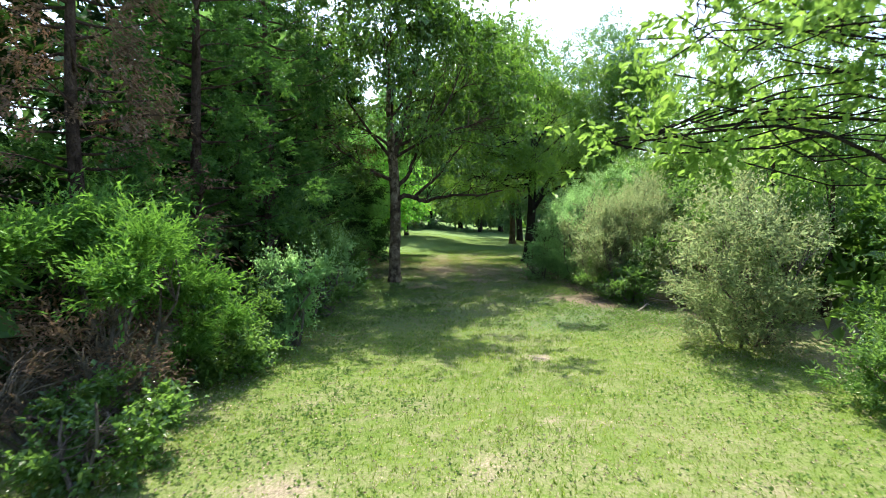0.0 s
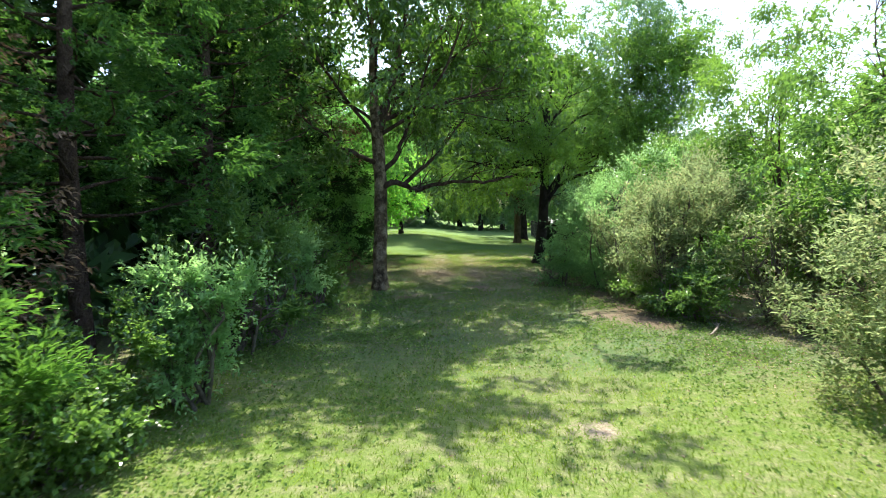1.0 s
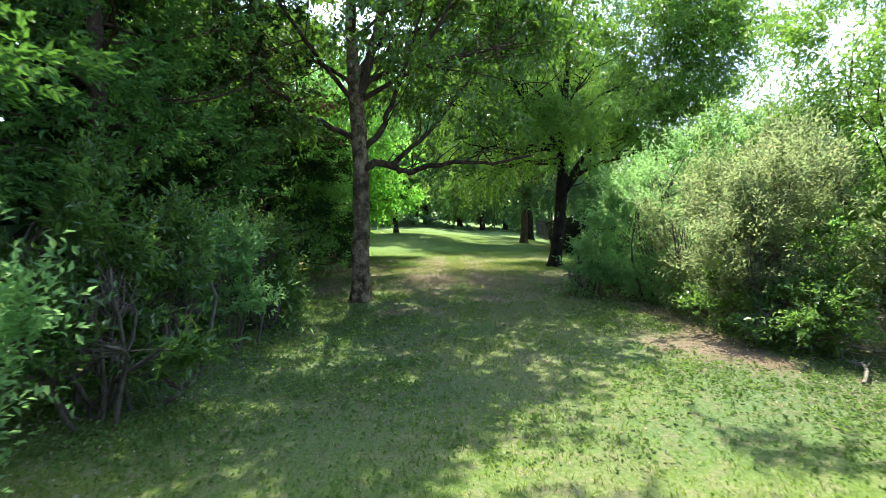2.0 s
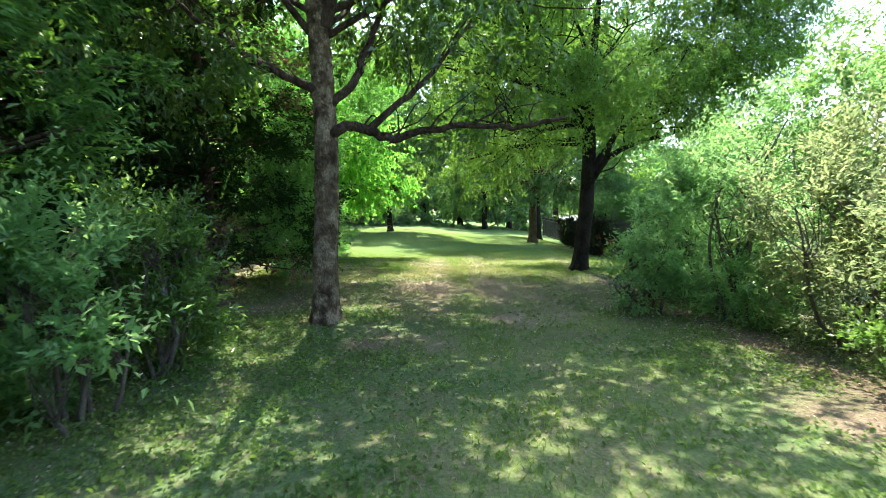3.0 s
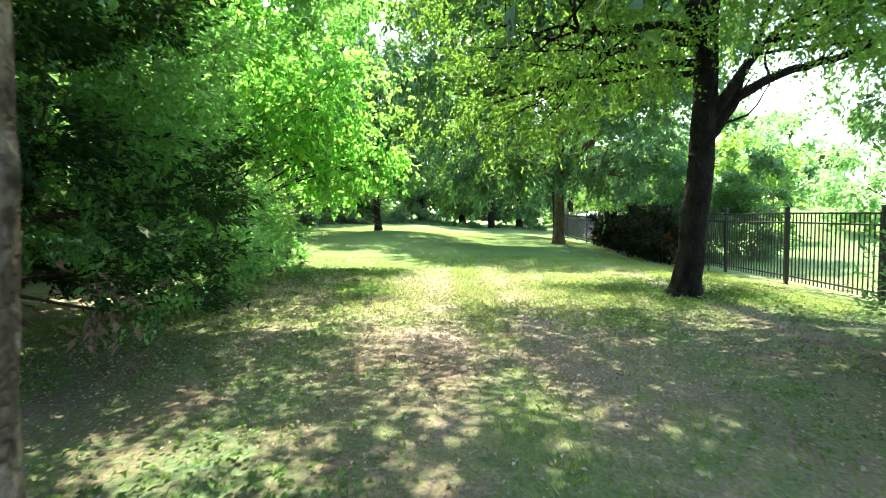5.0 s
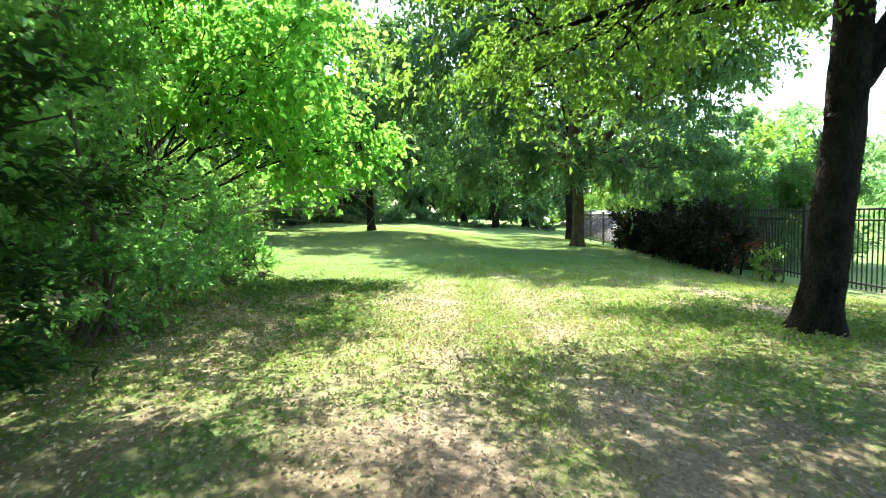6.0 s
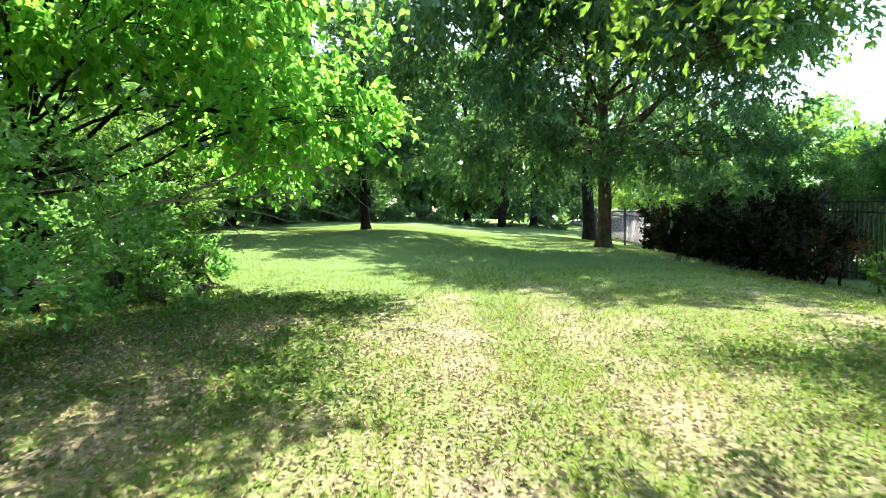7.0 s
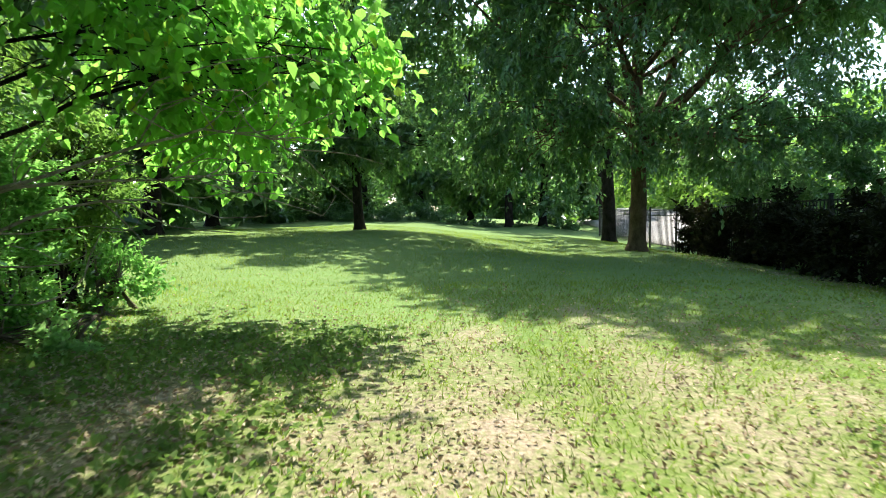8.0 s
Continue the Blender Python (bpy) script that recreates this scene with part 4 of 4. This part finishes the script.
shrub("privet", -3.1, 5.0, 0, [(0, 0, 0.35, 0.6, 0.7, 0.45)], PRIVET, "low broad-leaved shrub at the lawn's edge", 34, 420, 14, 0.065, 0.048, 0.2)
shrub("wild_shrub", -2.75, 14.6, 0, [(0, 0, 0.9, 0.55, 0.7, 0.9), (-0.2, 0.7, 1.2, 0.5, 0.6, 0.8)], WILLOW, "slender leafy shrub in the cedars' shade", 35, 460, 13, 0.09, 0.038, 0.36, upright=1.0, gaps=0.45, per=30, shoots=40)
shrub("wild_shrub", -2.75, 16.0, 0, [(0, 0, 0.9, 0.6, 0.6, 0.9), (-0.2, 0.2, 1.5, 0.5, 0.5, 0.6)], PRIVET, "leafy shrub with upright tips beside the oak", 36, 800, 13, 0.08, 0.034, 0.34, upright=0.8)
shrub("wild_shrub", -3.05, 12.0, 0, [(0, 0, 0.8, 0.75, 0.8, 0.8), (-0.4, 0.3, 1.6, 0.7, 0.7, 0.7), (0.2, -0.5, 1.0, 0.5, 0.5, 0.7)], PRIVET, "thin-leaved shrub with bare stems before the cedars", 30, 480, 12, 0.095, 0.04, 0.36, upright=0.7, stems=16, gaps=0.55, per=40, shoots=60)
shrub("wild_shrub", -3.0, 13.3, 0, [(0, 0, 0.8, 0.7, 0.7, 0.8), (-0.2, 0.2, 1.6, 0.6, 0.6, 0.7)], PRIVET, "thin-leaved shrub with bare stems before the cedars", 70, 440, 12, 0.095, 0.04, 0.36, upright=0.7, stems=16, gaps=0.55, per=40, shoots=60)
# upper masses overhanging the lawn are added to shade it
shrub("holly_shrub", -3.6, 25.3, 0, [(0, 0, 1.3, 1.1, 1.2, 1.3), (0.2, 1.5, 1.0, 0.9, 1.0, 1.0), (-0.4, 0.4, 2.6, 1.1, 1.2, 1.0), (0.2, -0.2, 3.7, 0.9, 1.0, 0.8), (-0.9, -0.9, 1.8, 0.9, 0.9, 1.2), (0.1, 0.2, 4.9, 0.9, 1.0, 0.8), (0.0, 0.3, 6.0, 0.7, 0.8, 0.7), (0.5, -1.8, 1.0, 0.8, 0.9, 1.0), (0.3, -1.8, 2.4, 0.9, 0.9, 1.0), (0.1, -1.6, 3.8, 0.9, 0.9, 0.9), (0.0, -1.4, 5.0, 0.8, 0.8, 0.7), (1.6, -1.0, 4.9, 1.3, 1.2, 0.8), (1.3, 0.2, 5.7, 1.2, 1.2, 0.8), (0.9, -1.5, 5.7, 1.1, 1.0, 0.7), (1.5, -0.6, 4.2, 1.0, 1.0, 0.7), (1.7, 0.8, 4.4, 1.0, 1.0, 0.7), (0.6, -2.9, 1.0, 0.8, 0.8, 1.0), (0.5, -2.8, 2.6, 0.9, 0.9, 1.0), (0.4, -2.7, 4.2, 0.9, 0.9, 0.9)], GLOSS, "tall glossy holly beside the lime-green tree", 37, 5600, 12, 0.07, 0.046, 0.32, stems=16)
shrub("dead_brush", -4.3, 20.9, 0, [(0, 0, 0.8, 0.6, 0.6, 0.8), (-0.2, 0.5, 1.3, 0.5, 0.6, 0.6)], BROWN, "brown dead twigs under the cedars beside the oak", 89, 200, 8, 0.07, 0.02, 0.32, stems=26, spread=0.5, gaps=0.1)
shrub("wild_shrub", -4.75, 31.4, gz(-4.75, 31.4), [(0, 0, 1.2, 0.9, 0.9, 0.8), (-0.3, 0.2, 2.1, 1.0, 1.0, 0.8), (0.4, -0.2, 1.6, 0.6, 0.7, 0.5)], PRIVET, "olive-green shrub on thin bare trunks at the lawn's edge", 38, 1100, 13, 0.08, 0.042, 0.32, stems=14, gaps=0.25, low=0.5, bark=BARKDARK)
shrub("holly_shrub", -4.15, 29.6, 0, [(0, 0, 0.6, 0.7, 0.7, 0.6), (-0.4, 0.3, 1.0, 0.7, 0.7, 0.6)], GLOSS, "dark glossy bush leafy to the ground", 78, 620, 12, 0.07, 0.044, 0.26)
shrub("holly_shrub", -3.75, 31.0, gz(-3.75, 31.0), [(0, 0, 0.3, 0.35, 0.35, 0.3)], GLOSS, "small dark glossy bush at the lawn's edge", 77, 160, 12, 0.07, 0.04, 0.2, stems=5)

# ---- shrubs on the right ----
shrub("wax_myrtle", 5.05, 9.4, 0, [(0, 0, 1.3, 1.1, 1.2, 1.2), (0.5, 0.4, 1.8, 0.9, 0.9, 0.8), (-0.4, -0.5, 1.1, 0.8, 0.9, 0.9)], SAGE, "big grey-green wax myrtle bush", 41, 1500, 12, 0.075, 0.028, 0.36, upright=0.8, gaps=0.25, shoots=240)
shrub("wax_myrtle", 5.3, 16.8, 0, [(0, 0, 1.5, 1.6, 1.5, 1.5), (-0.8, -0.2, 1.2, 1.1, 1.2, 1.1), (0.9, 0.2, 2.4, 1.1, 1.1, 0.9)], SAGE, "big grey-green wax myrtle bush", 42, 1800, 12, 0.085, 0.034, 0.38, upright=0.8, gaps=0.4, per=22, shoots=240)
shrub("wax_myrtle", 4.75, 14.9, 0, [(0, 0, 1.7, 0.9, 0.8, 0.9), (-0.3, -0.1, 1.3, 0.7, 0.7, 0.6), (0.5, 0.4, 2.0, 0.8, 0.7, 0.7)], SAGE, "olive wax myrtle bush above fallen branches", 29, 1000, 12, 0.075, 0.03, 0.36, upright=0.8, gaps=0.25, shoots=170, low=0.55)
shrub("wax_myrtle", 4.4, 18.6, 0, [(0, 0, 1.4, 1.2, 1.1, 1.4), (0.4, 0.2, 2.6, 0.9, 0.9, 0.9), (-0.6, -0.1, 2.1, 0.7, 0.8, 0.7), (1.3, 0.1, 3.1, 0.9, 0.9, 0.7), (1.5, 0.2, 1.8, 0.9, 0.9, 0.9)], WILLOW, "tall green shrub in half shade", 43, 2000, 14, 0.075, 0.032, 0.36, upright=0.8, gaps=0.4, per=22, shoots=150)
shrub("wax_myrtle", 4.65, 20.9, gz(4.65, 20.9), [(0, 0, 1.0, 1.15, 1.1, 1.0), (0.4, 0.3, 1.7, 0.95, 0.9, 0.75), (0.9, 0.2, 2.4, 0.8, 0.8, 0.6)], WILLOW, "soft green shrub with arching tips near the fence", 44, 2200, 14, 0.07, 0.026, 0.36, spread=0.45)
shrub("wax_myrtle", 3.2, 19.0, 0, [(0, 0, 0.6, 0.5, 0.5, 0.6), (0.2, 0.1, 1.1, 0.45, 0.45, 0.4)], WILLOW, "low leafy shrub at the foot of the tall one", 79, 420, 12, 0.075, 0.034, 0.28, upright=0.7, gaps=0.2)
shrub("privet", 5.1, 6.3, 0, [(0, 0, 0.4, 0.6, 0.6, 0.45), (0.8, 0.6, 0.6, 0.6, 0.6, 0.6)], PRIVET, "low privet at the lawn's edge", 45, 700, 14, 0.06, 0.03, 0.22)
shrub("wax_myrtle", 6.9, 8.0, 0, [(0, 0, 1.1, 1.0, 1.0, 1.1), (0.3, 0.2, 1.8, 0.8, 0.8, 0.7)], PRIVET, "leafy shrub behind the lawn's edge", 46, 520, 14, 0.085, 0.04, 0.36)
shrub("wax_myrtle", 6.7, 11.6, 0, [(0, 0, 1.2, 1.0, 1.0, 1.2), (0.2, 0.3, 2.0, 0.8, 0.8, 0.8)], PRIVET, "leafy shrub behind the big wax myrtle", 47, 520, 13, 0.09, 0.042, 0.38)
shrub("wax_myrtle", 6.2, 13.6, 0, [(0, 0, 1.1, 1.0, 0.9, 1.1), (-0.2, 0.5, 1.8, 0.8, 0.8, 0.7)], SAGE, "grey-green wax myrtle in the gap of the thicket", 48, 520, 13, 0.09, 0.038, 0.38)
shrub("privet", 4.75, 14.2, 0, [(0, 0, 0.55, 0.65, 0.65, 0.6), (-0.5, 0.8, 0.5, 0.5, 0.5, 0.5), (0.5, -0.2, 1.0, 0.6, 0.6, 0.5)], PRIVET, "bright leafy shrub at the foot of the wax myrtle", 49, 900, 13, 0.07, 0.034, 0.26)
for i, (x, y, turn) in enumerate(((5.0, 13.9, -25), (5.35, 12.6, 15), (4.7, 13.2, 60))):
    fallen = thing("fallen_branch", x, y, gz(x, y), "dead grey branch lying under the wax myrtles", "branch", "fallen branches", turn=turn)
    bare_branch(fallen, (-0.6, 0.0, 0.03), (0.75, 0.1, 0.14), 0.022, 200 + i, 8, 0.05)
for i, (x, y, h, r, mat) in enumerate(((8.2, 12.0, 6.4, 1.7, PRIVET), (8.0, 17.0, 6.6, 1.7, ELM), (9.4, 20.0, 8.4, 1.9, ELM), (9.6, 8.0, 6.6, 1.9, ELM), (7.1, 13.6, 4.0, 1.3, PRIVET), (10.5, 15.6, 8.0, 2.0, ELM), (7.0, 18.8, 4.6, 1.4, PRIVET), (7.2, 12.4, 7.0, 1.5, PRIVET))):
    leafy_tree("thicket_tree", x, y, 0.0, 0.06, h, [(0.2, 0, h * 0.45, r, r, h * 0.2), (-0.3, 0.3, h * 0.68, r * 0.9, r * 0.9, h * 0.18), (0.1, -0.2, h * 0.86, r * 0.6, r * 0.6, h * 0.13)],
               mat, BARKRED, "slender young tree with airy pale leaves", 50 + i, clusters=850, k=10, leaf=0.11, width=0.05, fork=h * 0.3, group="thicket along the lawn", fine=False, gaps=0.3)

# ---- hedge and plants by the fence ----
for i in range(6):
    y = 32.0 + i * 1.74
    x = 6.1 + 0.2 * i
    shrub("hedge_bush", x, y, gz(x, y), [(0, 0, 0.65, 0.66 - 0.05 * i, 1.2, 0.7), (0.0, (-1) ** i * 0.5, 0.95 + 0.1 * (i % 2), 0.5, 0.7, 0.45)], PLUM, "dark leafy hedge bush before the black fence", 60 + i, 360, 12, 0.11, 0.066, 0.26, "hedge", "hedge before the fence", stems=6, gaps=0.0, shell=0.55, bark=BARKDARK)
shrub("juniper", 7.65, 33.2, gz(7.65, 33.2), [(0, 0, 1.2, 0.5, 0.6, 0.8), (-0.5, -0.1, 1.8, 0.7, 0.6, 0.3), (0.3, 0.2, 2.1, 0.7, 0.6, 0.3), (1.0, 0.0, 1.7, 0.6, 0.6, 0.3)], LITCEDAR, "spreading dark green juniper arching over the fence", 66, 900, 18, 0.08, 0.026, 0.42, spread=0.4, upright=0.3, gaps=0.3, per=20, stems=8, group="plants behind the fence")
shrub("weed_plant", -3.15, 29.6, gz(-3.15, 29.6), [(-0.4, 0, 0.05, 0.7, 0.6, 0.06), (0.1, -0.6, 0.05, 0.4, 0.4, 0.06)], WILLOW, "low broad-leaved weeds at the lawn's edge", 69, 150, 6, 0.07, 0.05, 0.07, "plant", stems=4, upright=0.1, low=0.02)
shrub("weed_plant", 6.35, 30.4, gz(6.35, 30.4), [(0, 0, 0.3, 0.28, 0.28, 0.3)], SPRING, "small yellow-green weed at the fence foot", 67, 90, 10, 0.07, 0.04, 0.16, "plant", stems=4)
shrub("red_tip_shrub", 6.15, 31.4, gz(6.15, 31.4), [(0, 0, 0.5, 0.3, 0.3, 0.25), (0.2, 0.3, 1.2, 0.16, 0.16, 0.1)], REDLEAF, "rust-red leaf tips in the dark hedge", 68, 50, 10, 0.07, 0.03, 0.18, stems=4, bark=BARKDARK)


# ---- the fence ----
def fence_x(y):
    return 6.95 + 0.042 * (y - 28.0)


def fence():
    ob = thing("fence", fence_x(28.0), 28.0, 0, "black metal picket fence along the garden", "fence")
    post = box_data("post", 0.065, 0.065, 1.58, METAL, 0.006)
    cap = box_data("cap", 0.085, 0.085, 0.03, METAL, 0.01)
    picket = box_data("picket", 0.02, 0.02, 1.36, METAL, 0.003)
    bay, n = 2.6, 12
    for i in range(n + 1):
        y = 22.8 + i * bay
        x, z = fence_x(y), gz(fence_x(y), y)
        o = part("post", post, ob)
        o.location = (x - fence_x(28.0), y - 28.0, z - 0.06)
        c = part("cap", cap, o)
        c.location = (0, 0, 1.58)
        if i == n:
            break
        x2, y2 = fence_x(y + bay), y + bay
        z2 = gz(x2, y2)
        slope = math.atan2(z2 - z, bay)
        turn = math.atan2(-(x2 - x), bay)
        rail = box_data("rail", 0.028, bay - 0.064, 0.032, METAL, 0.004)
        for h in (0.16, 1.22, 1.4):
            r = part("rail", rail, ob)
            r.matrix_basis = Matrix.Translation(((x + x2) / 2 - fence_x(28.0), y + bay / 2 - 28.0, (z + z2) / 2 + h)) @ Euler((slope, 0, turn)).to_matrix().to_4x4()
        m = 22
        for j in range(m):
            t = (j + 0.7) / (m + 0.4)
            p = part("picket", picket, ob)
            p.location = (x + (x2 - x) * t - fence_x(28.0), y + bay * t - 28.0, z + (z2 - z) * t + 0.08)


fence()


# ---- outside the fence ----
def driveway():
    ys = np.linspace(46, 80, 60)
    across = np.linspace(0, 1, 8)
    x = (8.6 + (ys - 46) * 0.06)[:, None] + across[None, :] * 5.2
    y = ys[:, None] + across[None, :] * 0
    y = np.broadcast_to(y, x.shape)
    v = np.stack([x, y, ground_z(x, y) + 0.06], axis=-1).reshape(-1, 3)
    i = (np.arange(59)[:, None] * 8 + np.arange(7)[None, :]).reshape(-1, 1)
    f = np.concatenate([i, i + 1, i + 9, i + 8], axis=1)
    o = new("driveway", mesh_of("driveway", v, f, CONCRETE, True))
    tagged(o, "pale concrete driveway rising behind the fence", "driveway", kind="structure")
    s = o.modifiers.new("depth", "SOLIDIFY")
    s.thickness, s.offset = 0.12, -1


driveway()

# ---- woods all round ----
def woods_tree(x, y, h, r, mat, seed, clusters=360, leaf=0.43, label="tall tree of the woods round the garden", low=0.02):
    leafy_tree("woods_tree", x, y, gz(max(min(x, 40), -40), min(y, 110)), 0.12 + h * 0.01, h,
               [(0, 0, h * (low + 0.15), r * 0.95, r * 0.95, h * 0.17), (r * 0.3, 0, h * 0.42, r, r, h * 0.2), (-r * 0.35, 0.2, h * 0.62, r * 0.9, r * 0.9, h * 0.19), (0, 0, h * 0.85, r * 0.7, r * 0.7, h * 0.16)],
               mat, BARKDARK, label, seed, clusters=clusters, k=10, leaf=leaf, width=leaf * 0.55, twig_len=0.7, fork=h * 0.2, group="woods round the garden", fine=False, gaps=0.05)


far_left = [(-8.4, 41.2, 13, 2.5), (-8.7, 34.6, 13, 2.8), (-9.0, 26.5, 10, 2.8), (-8.4, 31.0, 9, 2.6), (-9.4, 35, 12, 3), (-10.2, 39.5, 13, 3.2), (-10.6, 44, 13, 3), (-9.6, 48.5, 14, 3.2), (-9, 54, 14, 3.2), (-6.6, 58, 14, 3)]
for i, (x, y, h, r) in enumerate(far_left):
    woods_tree(x, y, h, r, DARK, 99 + i)
back = [(-4.6, 58, 13, 3.0), (-1.4, 61, 14, 3.0), (1.95, 63.0, 14, 2.6), (3.8, 57, 12, 2.3), (6.0, 58.5, 12, 2.4), (-10, 68, 16, 3.6), (-8, 76, 17, 3.8), (0.5, 97, 18, 3.8), (6, 95, 17, 3.8), (11.5, 66, 15, 3.2)]
for i, (x, y, h, r) in enumerate(back):
    woods_tree(x, y, h, r, DARK if i % 3 else OAK, 120 + i, low=-0.02 if i < 1 or i > 3 else 0.14, clusters=480)
for i, (x, y, h) in enumerate(((8.5, 36.2, 1.5), (8.9, 38.6, 1.7), (8.7, 40.6, 1.4), (9.6, 34.0, 1.6))):
    shrub("fence_shrub", x, y, gz(x, y), [(0, 0, h, 1.1, 1.2, h), (0.2, 0.2, h * 1.5, 0.8, 0.8, h * 0.6)], DARK, "green shrub rising behind the black fence", 180 + i, 480, 12, 0.16, 0.075, 0.4, group="plants behind the fence", gaps=0.05, stems=5)
bright = [(19, 58, 6.5, 3.4), (23, 54, 6.0, 3.2), (27, 50, 6.5, 3.4), (31, 45, 6.5, 3.4), (32, 37, 6.5, 3.4), (28, 63, 8.0, 3.8), (30, 29, 6.0, 3.2), (23, 45, 3.6, 2.6), (25, 36, 3.4, 2.4)]
for i, (x, y, h, r) in enumerate(bright):
    woods_tree(x, y, h, r, WILLOW, 140 + i, clusters=520, leaf=0.3, label="sunlit bright green tree beyond the fence")


def foliage_bank(name, blobs, n, leaf, mat, label, seed, length=1.0, k=9):
    """A deep mass of undergrowth that nobody could count."""
    rng = np.random.default_rng(seed)
    pts, out = blob_points(rng, blobs, n, 0.5, 0.0, 16, 0.3)
    v, f = sprigs(rng, pts, out, k, length, leaf, leaf * 0.6, 0.8, 0.2)
    v[:, 2] = np.maximum(v[:, 2], ground_z(np.clip(v[:, 0], -60, 60), np.clip(v[:, 1], -60, 120)) + 0.03)
    tagged(new(name, mesh_of(name, v, f, mat)), label, "woods", kind="stuff")


def banks():
    rng = np.random.default_rng(7)
    u = rng.uniform
    left = [(-11.5 + u(-1, 1), y, u(2.5, 6), 2.4, 2.4, u(2.5, 4.5)) for y in np.arange(-4, 62, 2.2)] + [(-7.6 + u(-0.6, 0.6), y, u(0.8, 2), 1.4, 1.8, 1.6) for y in np.arange(2, 34, 2.2)] + [(-8.8 + u(-0.6, 0.6), y, u(0.7, 1.5), 1.4, 1.6, 1.3) for y in np.arange(34, 62, 1.8)] + [(-7.4 + u(-0.6, 0.6), y, z, 1.4, 1.6, 1.8) for y in np.arange(15, 27, 2.0) for z in (3.2, 6.2)]
    foliage_bank("dark_undergrowth", left, 4400, 0.58, DARK, "deep dark undergrowth behind the cedars", 71)
    right = [(12.5 + u(-1, 1), y, u(1.6, 3.2), 2.2, 2.2, u(1.6, 3.0)) for y in np.arange(-4, 24, 2.2)] + [(9.3 + u(-0.6, 0.6), y, u(0.7, 1.4), 1.3, 1.5, 1.2) for y in np.arange(4, 23, 1.8)]
    right += [(15.5 + u(-0.8, 0.8), y, u(1.6, 2.6) + 0.9, 1.8, 2.0, u(1.4, 2.2)) for y in np.arange(44, 78, 2.2)]
    foliage_bank("green_undergrowth", right, 3600, 0.36, ELM, "green undergrowth behind the wax myrtles", 72)
    rear = [(x, 66 + u(-1.5, 1.5), u(0.9, 1.8), 1.8, 1.6, u(1.0, 1.6)) for x in np.arange(-14, -2.5, 1.6)] + [(x, 63 + u(-1, 1), 1.6, 1.2, 1.2, 1.6) for x in np.arange(7.4, 10, 1.5)]
    rear += [(x + u(-0.5, 0.5), 60 + u(-2, 2), u(3.2, 9.0), 1.8, 1.6, u(1.0, 1.8)) for x in np.arange(-8, 9, 0.8)]
    rear += [(x + u(-0.5, 0.5), 63.5 + u(-1, 1), u(2.0, 2.8), 1.5, 1.3, u(0.8, 1.3)) for x in np.arange(-9, 9, 0.8)]
    rear += [(x, 87 + u(-1, 1), 1.4, 2.0, 1.8, 1.8) for x in np.arange(-16, 26, 1.7)] + [(x, 89 + u(-1, 1), 3.8, 2.0, 1.8, 1.8) for x in np.arange(-16, 26, 1.7)]
    woods = [(x, 94 + u(-3, 3), h + u(-1, 1), 3.5, 4, 3.5) for x in np.arange(-44, 48, 3.5) for h in (2.0, 6.5, 11.0)]
    foliage_bank("rear_woods", woods, 3600, 1.1, DARK, "dark wall of woods beyond the far lawn", 75, 1.4)
    foliage_bank("rear_undergrowth", rear, 4400, 0.42, DARK, "dark undergrowth and woods closing the far lawn", 73)
    low = [(x + u(-0.4, 0.4), 55 + u(-0.8, 0.8), gz(x, 55) + u(0.2, 0.5), 0.9, 0.7, u(0.25, 0.6)) for x in np.arange(-9, 0.4, 0.6)] + [(x, 55.5 + u(-0.6, 0.6), gz(x, 55.5) + 0.1, 0.8, 0.6, 0.12) for x in np.arange(0.4, 6.5, 0.6)]
    foliage_bank("low_undergrowth", low, 1300, 0.17, DARK, "low dark undergrowth at the far trees' feet", 76, 0.35)
    blobs = []
    for a in np.linspace(0, 2 * np.pi, 110, endpoint=False):
        d = 112 + u(-8, 12)
        blobs.append((d * math.sin(a), 30 + d * math.cos(a), u(3.5, 6.5), 6, 6, u(5, 8)))
    blobs += [(14 * math.sin(a) - 1, 2 + 14 * math.cos(a), 3, 3, 3, 4) for a in np.linspace(math.pi * 0.62, math.pi * 1.38, 26)]
    foliage_bank("far_woods", blobs, 3200, 2.0, OAK, "distant green edge of the woods", 74, 1.6)


banks()
